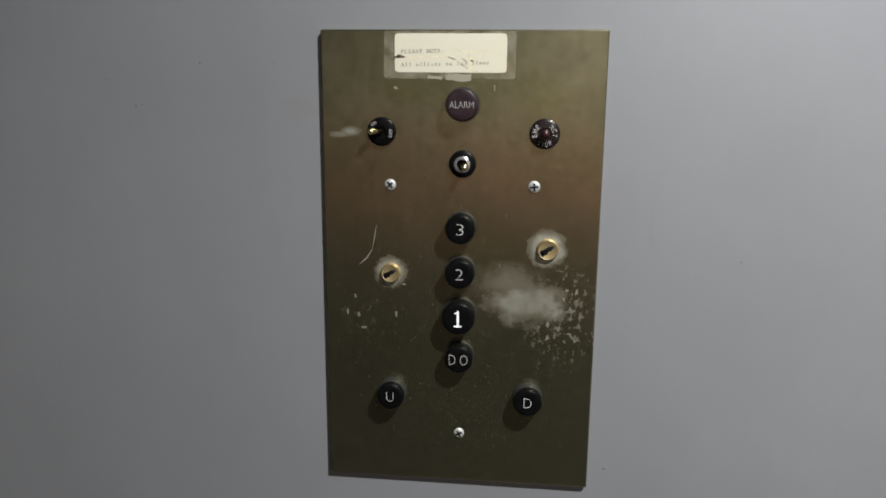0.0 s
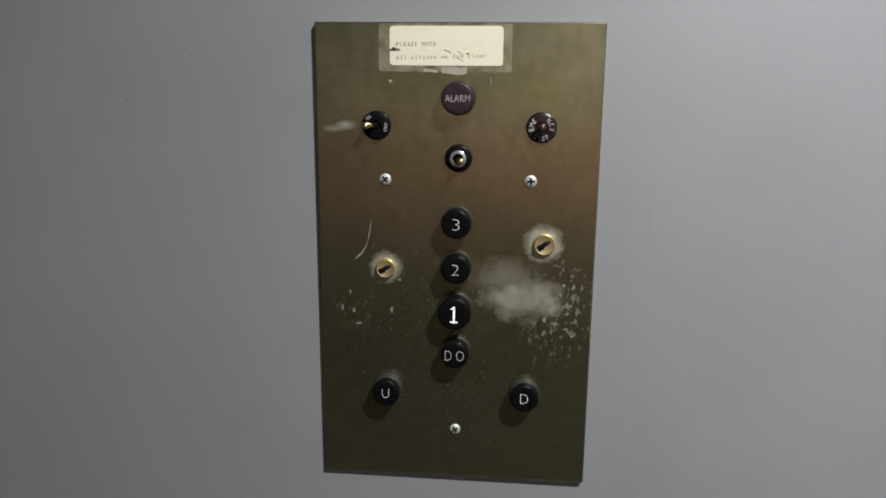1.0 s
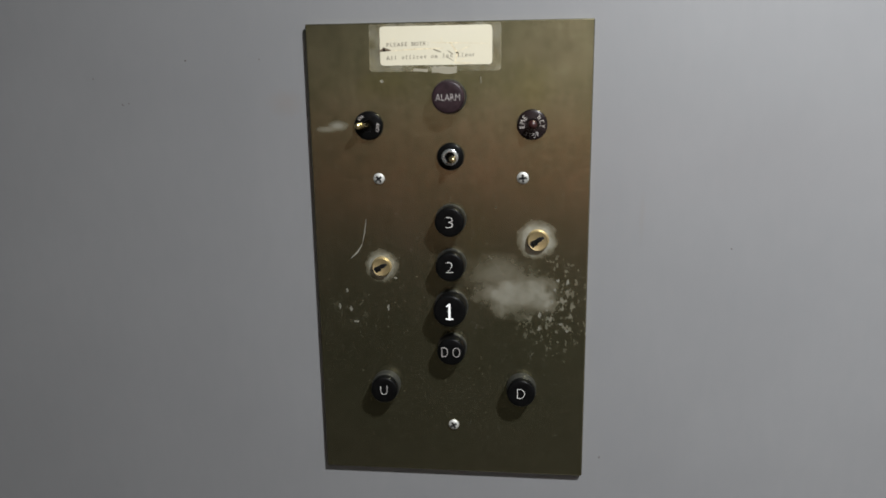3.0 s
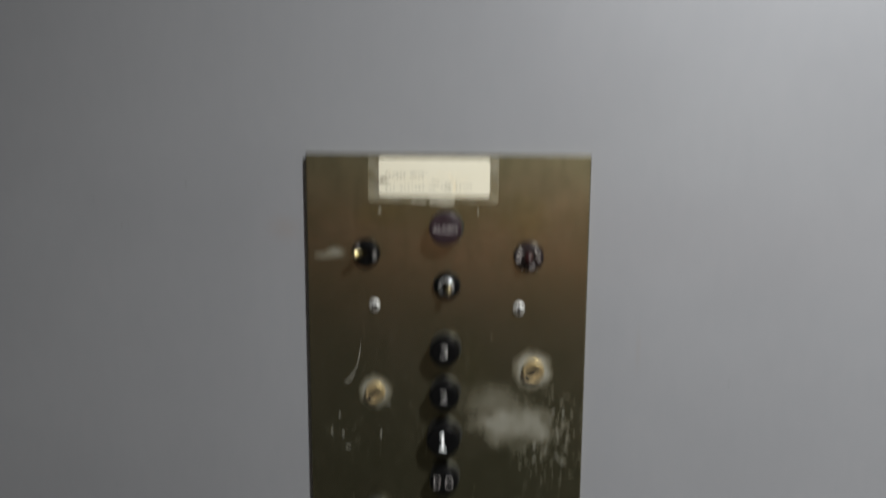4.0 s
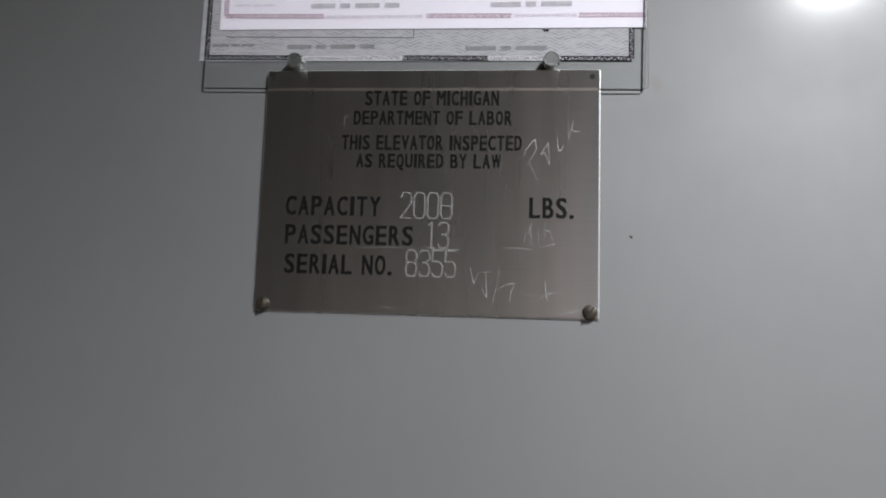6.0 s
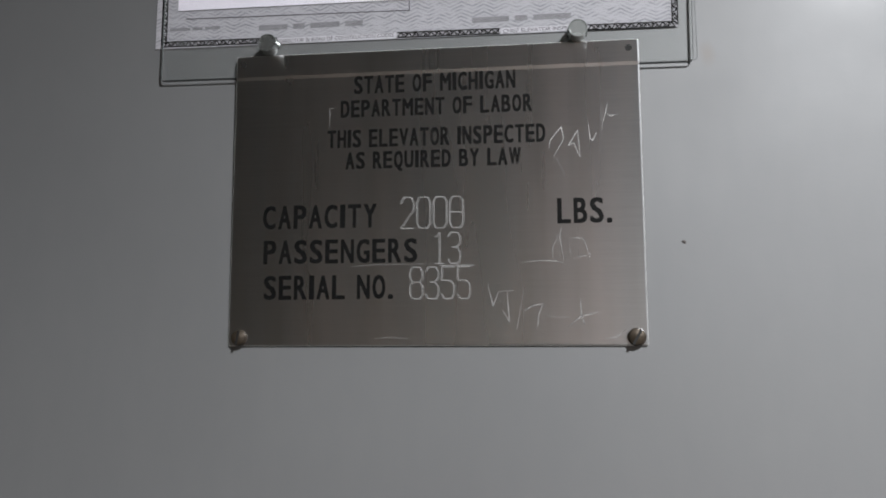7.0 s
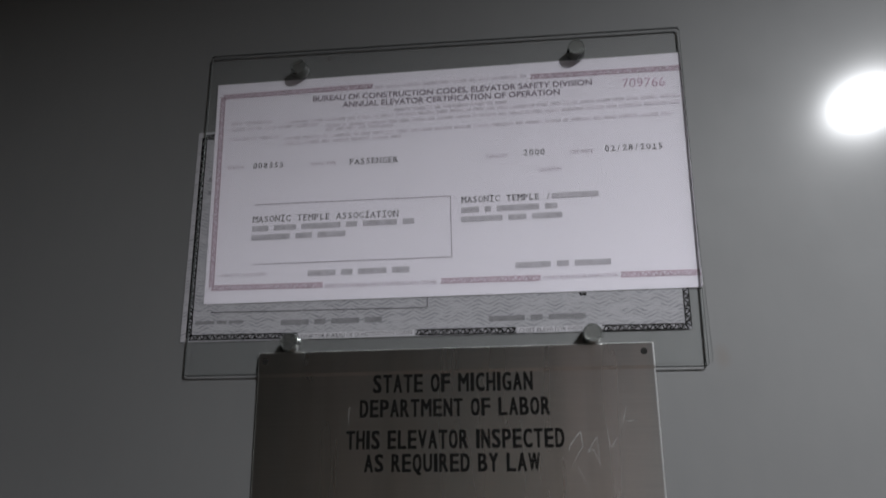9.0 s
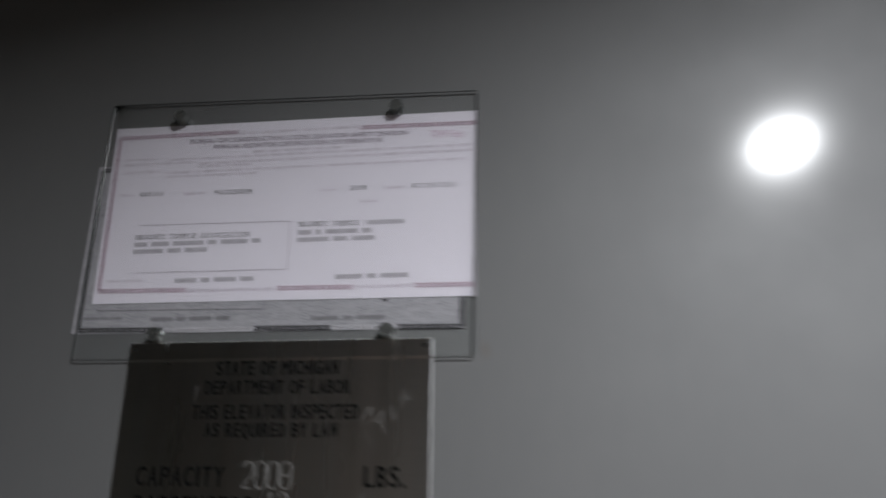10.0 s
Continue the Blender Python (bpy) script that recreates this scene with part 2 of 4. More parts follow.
STAMP = plain("magenta_number", (0.46, 0.22, 0.36), 0.8)
STAIN = plain("brown_tear", (0.11, 0.08, 0.05), 0.8, vary=0.4, scale=500)
FOLD = plain("crease_stain", (0.60, 0.52, 0.35), 0.8, vary=0.25, scale=500)
BRIGHT = plain("bright_scratch", (0.38, 0.375, 0.37), 0.45, 0.40)
DULL_CUT = plain("dull_scratch", (0.35, 0.34, 0.335), 0.45, 0.5, vary=0.3, scale=500)
EDGE_GLINT = plain("steel_edge_glint", (0.82, 0.82, 0.81), 0.50, 0.75)
RUB = plain("pale_rub", (0.25, 0.24, 0.195), 0.6, 0.3)
SMEAR = plain("faint_pale_rub", (0.20, 0.195, 0.155), 0.55, 0.5)
SPECK = plain("dark_speck", (0.10, 0.09, 0.085), 0.6)
FLOOR = plain("dark_vinyl_floor", (0.06, 0.05, 0.042), 0.5, vary=0.25, scale=60)
CEILING = plain("ceiling_paint", (0.40, 0.40, 0.39), 0.6, vary=0.05, scale=20)
BACK_PAINT = plain("brown_panel_paint", (0.066, 0.064, 0.053), 0.5, vary=0.12, scale=12)
UPPER_PAINT = plain("grey_upper_paint", (0.30, 0.288, 0.284), 0.5, vary=0.08, scale=9)
PALE_BAND = plain("pale_wall_band", (0.53, 0.515, 0.44), 0.5, vary=0.08, scale=9)
PINK_REFLECTOR = plain("pinkish_reflector", (0.85, 0.74, 0.71), 0.5, vary=0.08, scale=9)
RED_BAND = plain("red_brown_band", (0.39, 0.212, 0.150), 0.5, vary=0.2, scale=25)


# ---------- building helpers ----------
def part(name, bm, material, parent=None, label="", smooth=False):
    """Links a bmesh as one mesh object, under a thing or a part."""
    me = bpy.data.meshes.new(name)
    bmesh.ops.recalc_face_normals(bm, faces=bm.faces)
    bm.to_mesh(me)
    bm.free()
    if smooth:
        me.shade_smooth()
        me.set_sharp_from_angle(angle=radians(38))
    me.materials.append(material)
    ob = new(name, me)
    ob.parent = parent
    return tagged(ob, label)


def thing(name, label, category, group=""):
    return tagged(new(name), label, category, group)


def box(bm, x0, x1, y0, y1, z0, z1, bevel=0.0, segments=2):
    made = bmesh.ops.create_cube(bm, size=1.0)["verts"]
    for v in made:
        v.co = Vector(((x0 + x1) / 2 + v.co.x * (x1 - x0), (y0 + y1) / 2 + v.co.y * (y1 - y0), (z0 + z1) / 2 + v.co.z * (z1 - z0)))
    if bevel:
        edges = list({e for v in made for e in v.link_edges})
        bmesh.ops.bevel(bm, geom=edges, offset=bevel, segments=segments, affect="EDGES", profile=0.5)


def lathe(bm, x, z, profile, seg=48, wobble=0.0):
    """Turns a profile of (radius, outward distance from the wall) round an axis that leaves the wall at x, z."""
    rings = []
    for r, out in profile:
        if r <= 1e-6:
            rings.append([bm.verts.new((x, -out, z))])
        else:
            rings.append([bm.verts.new((x + r * math.cos(a) * (1 + wobble * math.sin(5 * a)), -out, z + r * math.sin(a)))
                          for a in (2 * math.pi * i / seg for i in range(seg))])
    for a, b in zip(rings, rings[1:]):
        if len(a) == 1 and len(b) == 1:
            continue
        for i in range(seg):
            j = (i + 1) % seg
            if len(a) == 1:
                bm.faces.new((a[0], b[i], b[j]))
            elif len(b) == 1:
                bm.faces.new((a[i], a[j], b[0]))
            else:
                bm.faces.new((a[i], a[j], b[j], b[i]))
    return bm


def rod(bm, start, end, r0, r1, seg=20, ball=True):
    """A tapered lever with a rounded tip."""
    start, end = Vector(start), Vector(end)
    axis = (end - start).normalized()
    side = axis.orthogonal().normalized()
    up = axis.cross(side)
    stations = [(start, r0), (start.lerp(end, 0.6), r0 + (r1 - r0) * 0.6), (end, r1)]
    if ball:
        stations += [(end + axis * r1 * math.sin(k), r1 * math.cos(k)) for k in (0.4, 0.8, 1.2)]
    rings = [[bm.verts.new(c + (side * math.cos(a) + up * math.sin(a)) * r) for a in (2 * math.pi * i / seg for i in range(seg))]
             for c, r in stations]
    for a, b in zip(rings, rings[1:]):
        for i in range(seg):
            j = (i + 1) % seg
            bm.faces.new((a[i], a[j], b[j], b[i]))
    bm.faces.new(rings[-1]), bm.faces.new(list(reversed(rings[0])))


def stroke(bm, points, width, out, thick=0.00008, taper=False):
    """A thin drawn line along x, z points, lying on a surface that stands out from the wall."""
    for i, (a, b) in enumerate(zip(points, points[1:])):
        a, b = Vector((a[0], 0, a[1])), Vector((b[0], 0, b[1]))
        if (b - a).length < 1e-7:
            continue
        d = (b - a).normalized()
        n = Vector((-d.z, 0, d.x)) * width / 2
        wa = 0.3 if taper and i == 0 else 1.0
        wb = 0.3 if taper and i == len(points) - 2 else 1.0
        flat = [a + n * wa - d * width * 0.2, b + n * wb + d * width * 0.2, b - n * wb + d * width * 0.2, a - n * wa - d * width * 0.2]
        low = [bm.verts.new((v.x, -out, v.z)) for v in flat]
        top = [bm.verts.new((v.x, -out - thick, v.z)) for v in flat]
        bm.faces.new(top)
        for k in range(4):
            bm.faces.new((low[k], low[(k + 1) % 4], top[(k + 1) % 4], top[k]))


GLYPHS = {}


def glyphs(text, weight=0.0):
    """Vertices and faces of a string in the built-in font, flat in x and y."""
    key = (text, weight)
    if key not in GLYPHS:
        data = bpy.data.curves.new("letters", "FONT")
        data.body, data.size, data.offset, data.resolution_u, data.fill_mode = text, 1.0, weight, 3, "FRONT"
        ob = bpy.data.objects.new("letters", data)
        me = bpy.data.meshes.new_from_object(ob)
        GLYPHS[key] = ([tuple(v.co) for v in me.vertices], [tuple(p.vertices) for p in me.polygons])
        bpy.data.objects.remove(ob)
        bpy.data.meshes.remove(me)
    return GLYPHS[key]


SERIFS = {"A": "lr", "M": "lrLR", "N": "lLR", "T": "m", "P": "lL", "E": "lL", "R": "lLr", "L": "lL", "l": "mL", "i": "m", "f": "m", "n": "lr", "d": "r", "r": "l"}


def lettering(text, x0, x1, z0, z1, out, material, parent, weight=0.0, mono=False, turn=0.0, label="", bold=0.0, gothic=False):
    """One line of lettering that fills x0..x1, z0..z1 and lies on a surface standing out from the wall.
    mono: typewriter spacing. turn: degrees anticlockwise about the middle."""
    bm = bmesh.new()
    if mono:
        step = (x1 - x0) / len(text)
        for i, ch in enumerate(text):
            if ch == " ":
                continue
            co, faces = glyphs(ch, weight)
            wide = [c[0] for c in co]
            mid, extent = (min(wide) + max(wide)) / 2, max(wide) - min(wide)
            sx = min(step * 0.82 / max(extent, 0.2), (z1 - z0) / 0.70)
            cx = x0 + step * (i + 0.5)
            vs = [bm.verts.new((cx + (c[0] - mid) * sx, 0, z0 + c[1] * (z1 - z0) / 0.70)) for c in co]
            for f in faces:
                bm.faces.new([vs[k] for k in f])
            # slab feet of the typewriter face
            lo, hi, h = cx - (mid - min(wide)) * sx, cx + (max(wide) - mid) * sx, (z1 - z0) * 0.06
            rise = max(c[1] for c in co) * (z1 - z0) / 0.70
            for mark in SERIFS.get(ch, ""):
                fx = {"l": lo + step * 0.07, "r": hi - step * 0.07, "m": (lo + hi) / 2}[mark.lower()]
                fz = z0 + (rise if mark.isupper() else 0.0)
                fz += -h if mark.isupper() else h
                q = [bm.verts.new((fx + u * step * 0.17, -0.00001, fz + w * h)) for u, w in ((-1, -1), (1, -1), (1, 1), (-1, 1))]
                bm.faces.new(q)
            if ch in "I1":
                for zz in ((z0, z1) if ch == "I" else (z0,)):
                    h = (z1 - z0) * 0.07
                    q = [bm.verts.new((cx + u * step * 0.3, 0, zz + w * h)) for u, w in ((-1, -1), (1, -1), (1, 1), (-1, 1))]
                    bm.faces.new(q)
    elif gothic:
        # condensed sign lettering: nearly equal letter widths and wide word gaps
        share = [{" ": 0.62, "I": 0.50, ".": 0.50, "M": 1.18, "W": 1.22}.get(ch, 1.0) for ch in text]
        unit, at = (x1 - x0) / (sum(share) - 0.26), x0
        for ch, wide in zip(text, share):
            if ch != " ":
                co, faces = glyphs(ch, weight)
                lo, hi = min(c[0] for c in co), max(c[0] for c in co)
                top = max(c[1] for c in co)
                fill, rise = unit * (wide - 0.26), (z1 - z0) / (top if ch != "." else 0.70)
                base = min(0.0, min(c[1] for c in co)) if ch not in "Q." else 0.0
                vs = [bm.verts.new((at + (c[0] - lo) / (hi - lo) * fill, 0, z0 + (c[1] - base) / ((top - base) if ch != "." else 0.70) * (z1 - z0))) for c in co]
                for f in faces:
                    bm.faces.new([vs[k] for k in f])
            at += unit * wide
    else:
        co, faces = glyphs(text, weight)
        xs, ys = [c[0] for c in co], [c[1] for c in co]
        top = max(ys)
        vs = [bm.verts.new((x0 + (c[0] - min(xs)) / (max(xs) - min(xs)) * (x1 - x0), 0, z0 + c[1] / top * (z1 - z0))) for c in co]
        for f in faces:
            bm.faces.new([vs[k] for k in f])
    if turn:
        mid = Vector(((x0 + x1) / 2, 0, (z0 + z1) / 2))
        bmesh.ops.rotate(bm, verts=bm.verts, cent=mid, matrix=Matrix.Rotation(radians(-turn), 3, "Y"))
    for v in bm.verts:
        v.co.y -= out
    if bold:
        first = list(bm.verts) + list(bm.edges) + list(bm.faces)
        for dx, dz, lift in ((0.5, 0.35, 0.00002), (0.5, -0.35, 0.00004), (-0.5, -0.35, 0.00006)):
            for g in bmesh.ops.duplicate(bm, geom=first)["geom"]:
                if isinstance(g, bmesh.types.BMVert):
                    g.co += Vector((dx * bold, -lift, dz * bold))
        for g in first:
            if isinstance(g, bmesh.types.BMVert):
                g.co += Vector((-0.5 * bold, 0, 0.35 * bold))
    face = bmesh.ops.extrude_face_region(bm, geom=list(bm.faces))["geom"]
    for g in face:
        if isinstance(g, bmesh.types.BMVert):
            g.co.y -= 0.00006
    return part("lettering", bm, material, parent, label)


def bars(spans, z0, z1, out, material, parent, name="print_bar"):
    """Plain bars in place of writing; spans are (x0, x1) of single words."""
    for a, b in spans:
        bm = bmesh.new()
        box(bm, a, b, -out - 0.00006, -out, z0, z1)
        part(name, bm, material, parent)


def words(x0, x1, lengths):
    """Splits x0..x1 into spans in proportion to word lengths, with one-letter gaps."""
    total = sum(lengths) + len(lengths) - 1
    u, at, out = (x1 - x0) / total, x0, []
    for n in lengths:
        out.append((at, at + n * u))
        at += (n + 1) * u
    return out


def chain_border(segments, width, out, material, parent):
    """A printed border of two rules with small links between them; segments run along x or z."""
    for (xa, za), (xb, zb) in segments:
        bm = bmesh.new()
        a, b = Vector((xa, za)), Vector((xb, zb))
        d = (b - a).normalized()
        n = Vector((-d.y, d.x)) * width * 0.42
        stroke(bm, [a + n, b + n], width * 0.20, out)
        stroke(bm, [a - n, b - n], width * 0.20, out)
        count = max(2, int((b - a).length / (width * 0.62)))
        for i in range(count):
            p, q = a.lerp(b, (i + 0.1) / count), a.lerp(b, (i + 0.9) / count)
            s = 1 if i % 2 else -1
            stroke(bm, [p + n * 0.8 * s, q - n * 0.8 * s], width * 0.22, out)
            if i % 3:
                stroke(bm, [p - n * 0.7 * s, q + n * 0.2 * s], width * 0.18, out + 0.00002)
        part("printed_border", bm, material, parent)


# ---------- the lift car ----------
X0, X1, Y0, TOP = -0.80, 1.56, -1.82, 2.248


def slab(name, material, label, *extent):
    bm = bmesh.new()
    box(bm, *extent)
    return tagged(part(name, bm, material), label, name.split("_")[0], kind="structure")


wall = slab("wall_north", PAINT, "grey enamelled metal wall of a lift car", X0, X1, 0, 0.04, 0, TOP)
# rear wall, out of view: bands placed and toned for reflections in the bronze
slab("wall_south", UPPER_PAINT, "plain grey painted upper wall", X0, X1, Y0 - 0.04, Y0, 1.64, TOP)
slab("panel_south", PALE_BAND, "pale middle band of the unseen rear wall", X0, X1, Y0 - 0.04, Y0, 1.26, 1.64)
slab("dado_south", BACK_PAINT, "dark brown lower wall panel", X0, X1, Y0 - 0.04, Y0, 0, 0.98)
slab("trim", RED_BAND, "reddish brown band of the unseen rear wall", X0, X1, Y0 - 0.04, Y0 + 0.012, 0.98, 1.26)
# added reflector, out of view: gives the steel plate a bright pinkish streak
slab("trim_upright", PINK_REFLECTOR, "unseen pinkish upright strip added to reflect in the steel plate", 0.10, 0.30, Y0, Y0 + 0.010, 1.50, TOP - 0.06)
# assumed surfaces out of view; the west one is dark to limit bounce
slab("wall_west", BACK_PAINT, "plain brown side wall panel", X0 - 0.04, X0, Y0 - 0.04, 0.04, 0, TOP)
slab("wall_east", UPPER_PAINT, "plain grey side wall panel", X1, X1 + 0.04, Y0 - 0.04, 0.04, 0, TOP)
slab("floor", FLOOR, "dark vinyl floor", X0 - 0.04, X1 + 0.04, Y0 - 0.04, 0.04, -0.04, 0)
slab("ceiling", CEILING, "plain painted ceiling", X0 - 0.04, X1 + 0.04, Y0 - 0.04, 0.04, TOP, TOP + 0.04)


def flake(x, z, r, seed):
    """A small dark speck of paint damage with an uneven outline."""
    rnd = random.Random(seed)
    bm = bmesh.new()
    top = bm.verts.new((x, -0.0005, z))
    ring = [bm.verts.new((x + r * rnd.uniform(0.6, 1.3) * math.cos(k), -0.00005, z + r * rnd.uniform(0.6, 1.3) * math.sin(k)))
            for k in (math.pi * i / 5 for i in range(10))]
    for i in range(10):
        bm.faces.new((top, ring[i], ring[(i + 1) % 10]))
    return part("paint_chip", bm, SPECK, wall)


# the speck at x -0.055, z 1.876 stands for a hole in the wall
for i, (x, z, r) in enumerate(((0.1065, 1.643, 0.0008), (-0.190, 1.397, 0.0007), (-0.241, 1.366, 0.0007), (-0.236, 1.367, 0.0005),
                               (0.200, 1.262, 0.0006), (0.113, 1.097, 0.0008), (-0.055, 1.876, 0.0010),
                               (-0.262, 1.385, 0.0006), (-0.135, 1.397, 0.0006))):
    flake(x, z, r, i)


def downlight():
    top = thing("ceiling_light", "round recessed ceiling downlight with a white trim ring", "ceiling light")
    bm = bmesh.new()
    seg = 48
    for r0, r1, za, zb in ((0.079, 0.098, TOP - 0.012, TOP - 0.004), (0.098, 0.098, TOP - 0.004, TOP)):
        a = [bm.verts.new((LAMP.x + r0 * math.cos(k), LAMP.y + r0 * math.sin(k), za)) for k in (2 * math.pi * i / seg for i in range(seg))]
        b = [bm.verts.new((LAMP.x + r1 * math.cos(k), LAMP.y + r1 * math.sin(k), zb)) for k in (2 * math.pi * i / seg for i in range(seg))]
        for i in range(seg):
            j = (i + 1) % seg
            bm.faces.new((a[i], a[j], b[j], b[i]))
    part("trim_ring", bm, CEILING, top, smooth=True)
    bm = bmesh.new()
    bmesh.ops.create_circle(bm, cap_ends=True, radius=0.08, segments=seg, matrix=Matrix.Translation((LAMP.x, LAMP.y, TOP - 0.011)))
    part("lens", bm, LIT_WHITE, top)


downlight()

# ---------- control panel ----------
FACE = 0.0050
PX0, PX1, PZ0, PZ1 = -0.0990, 0.100, 1.0832, 1.420
panel = thing("control_panel", "tarnished bronze lift control panel screwed to a grey wall", "control panel")
bm = bmesh.new()
box(bm, PX0, PX1, -FACE, 0, PZ0, PZ1, 0.0009, 2)
part("faceplate", bm, BRONZE, panel, "scratched tarnished bronze faceplate with pale rubbed spots")


def push_button(x, z, r, height, material, text, tw, th, ink, label, weight=0.0, sleeve=0.0040):
    """A round cap on a collar, with its engraved and filled mark."""
    bm = bmesh.new()
    out = FACE + height
    lathe(bm, x, z, [(r * 0.99, FACE), (r * 1.0, out - 0.0022), (r * 0.985, out - 0.0010), (r * 0.94, out - 0.0003),
                     (r * 0.88, out), (r * 0.55, out - 0.0002), (0, out - 0.0003)])
    cap = part("push_button", bm, material, panel, label, True)
    bm = bmesh.new()
    lathe(bm, x, z, [(r * 1.05, FACE - 0.001), (r * 1.05, FACE + sleeve - 0.0006), (r * 1.03, FACE + sleeve), (r * 0.98, FACE + sleeve)])
    part("collar", bm, COLLAR, cap, "", True)
    if text == "1":
        bm = bmesh.new()
        stroke(bm, [(x, z - th / 2), (x, z + th / 2 - 0.0004)], tw * 0.31, out - 0.0002)
        stroke(bm, [(x - tw * 0.5, z - th / 2 + tw * 0.12), (x + tw * 0.5, z - th / 2 + tw * 0.12)], tw * 0.20, out - 0.00017)
        stroke(bm, [(x - tw * 0.42, z + th / 2 - tw * 0.42), (x, z + th / 2 - tw * 0.16)], tw * 0.19, out - 0.00018)
        part("lettering", bm, ink, cap)
    else:
        lettering(text, x - tw / 2, x + tw / 2, z - th / 2, z + th / 2, out - 0.00002, ink, cap, weight)
    return cap


push_button(0.0017, 1.3695, 0.0113, 0.0128, MAROON, "ALARM", 0.0168, 0.0046, FADED, "maroon alarm button with faded lettering", -0.014)
push_button(0.0017, 1.2829, 0.0106, 0.0138, BLACK, "3", 0.0052, 0.0080, IVORY, "black round floor button", -0.030)
push_button(0.0017, 1.2503, 0.0106, 0.0138, BLACK, "2", 0.0053, 0.0080, IVORY, "black round floor button", -0.030)
push_button(0.0013, 1.2179, 0.0120, 0.0156, BLACK, "1", 0.0052, 0.0122, LIT_WHITE, "larger black floor button with a bright white numeral", 0.02)
push_button(0.0018, 1.1861, 0.0103, 0.0135, BLACK, "D O", 0.0138, 0.0078, FADED, "black door button with worn lettering", -0.018)
push_button(-0.0489, 1.1548, 0.0102, 0.0140, BLACK, "U", 0.0052, 0.0074, IVORY, "black round up button", -0.030, 0.0088)
push_button(0.0532, 1.1552, 0.0105, 0.0140, BLACK, "D", 0.0056, 0.0076, IVORY, "black round down button", -0.028, 0.0088)


def toggle(x, z, r, material, label, lever, lever_material, tip_r, chrome=False):
    """A round switch plate with a threaded bush and a bat lever that leans by lever = (x, z, out)."""
    bm = bmesh.new()
    lathe(bm, x, z, [(r, FACE - 0.001), (r, FACE + 0.0020), (r * 0.95, FACE + 0.0032), (r * 0.78, FACE + 0.0040), (r * 0.42, FACE + 0.0043), (r * 0.40, FACE + 0.0020), (0, FACE + 0.0020)])
    plate = part("toggle_switch", bm, material, panel, label, True)
    if chrome:
        bm = bmesh.new()
        lathe(bm, x, z, [(r * 0.60, FACE + 0.0040), (r * 0.60, FACE + 0.0058), (r * 0.54, FACE + 0.0062), (r * 0.40, FACE + 0.0062), (r * 0.36, FACE + 0.0040)])
        part("bush", bm, CHROME, plate, "chrome bush", True)
    bm = bmesh.new()
    rod(bm, (x, -FACE - 0.002, z), (x + lever[0], -FACE - lever[2], z + lever[1]), tip_r * 0.72, tip_r)
    part("lever", bm, lever_material, plate, "", True)
    return plate


def arc_text(text, x, z, r, middle, step, height, out, material, parent, inward=False):
    """Single letters set round a circle."""
    for i, ch in enumerate(text):
        deg = middle + (i - (len(text) - 1) / 2) * (step if inward else -step)
        a = radians(deg)
        cx, cz = x + r * math.cos(a), z + r * math.sin(a)
        w = height * (0.75 if ch == "M" else 0.55)
        lettering(ch, cx - w / 2, cx + w / 2, cz - height / 2, cz + height / 2, out, material, parent, turn=deg + 90 if inward else deg - 90)


left = toggle(-0.056, 1.350, 0.0102, BLACK, "black switch plate with a brass lever", (-0.0052, 0.0006, 0.0130), LEVER, 0.0024)
lettering("OFF", -0.0519, -0.0459, 1.3478, 1.3502, FACE + 0.0044, FADED, left, 0.01, turn=80)
lettering("ON", -0.0630, -0.0590, 1.3545, 1.3567, FACE + 0.0044, FADED, left, 0.01, turn=35)
toggle(0.002, 1.328, 0.0097, BLACK, "black switch plate with a chrome bush and lever", (0.0026, -0.0010, 0.0135), LEVER, 0.0023, True)
stop = toggle(0.059, 1.350, 0.0106, BROWN, "dark brown emergency stop switch with a dark red lever", (0.0002, 0.0004, 0.0095), RED, 0.0033)
arc_text("EME", 0.059, 1.350, 0.0070, 163, 27, 0.0033, FACE + 0.0044, WORN_FILL, stop)
arc_text("NCY", 0.059, 1.350, 0.0070, 20, 27, 0.0033, FACE + 0.0044, WORN_FILL, stop)
arc_text("STOP", 0.059, 1.350, 0.0072, 270, 22, 0.0031, FACE + 0.0044, FADED, stop, True)


def key_lock(x, z, r, turn):
    bm = bmesh.new()
    lathe(bm, x, z, [(r * 1.10, FACE - 0.001), (r * 1.08, FACE + 0.0010), (r, FACE + 0.0012), (r, FACE + 0.0030), (r * 0.93, FACE + 0.0037),
                     (r * 0.82, FACE + 0.0034), (0, FACE + 0.0034)])
    lock = part("key_lock", bm, BRASS, panel, "brass key switch barrel", True)
    bm = bmesh.new()
    c, s = math.cos(radians(turn)), math.sin(radians(turn))
    way = [(-0.92, -0.10), (-0.55, 0.0), (-0.25, -0.04), (0.05, 0.06), (0.30, 0.02), (0.62, 0.02)]
    for (ax, az), (bx, bz), w in zip(way, way[1:], (0.58, 0.60, 0.40, 0.46, 0.30)):
        stroke(bm, [(x + (ax * c - az * s) * r, z + (ax * s + az * c) * r), (x + (bx * c - bz * s) * r, z + (bx * s + bz * c) * r)], w * r, FACE + 0.00338, 0.0001)
    part("keyway", bm, RECESS_SHADE, lock, "dark worn keyway")


key_lock(-0.0500, 1.2472, 0.0068, 28)
key_lock(0.0640, 1.2680, 0.0073, 32)


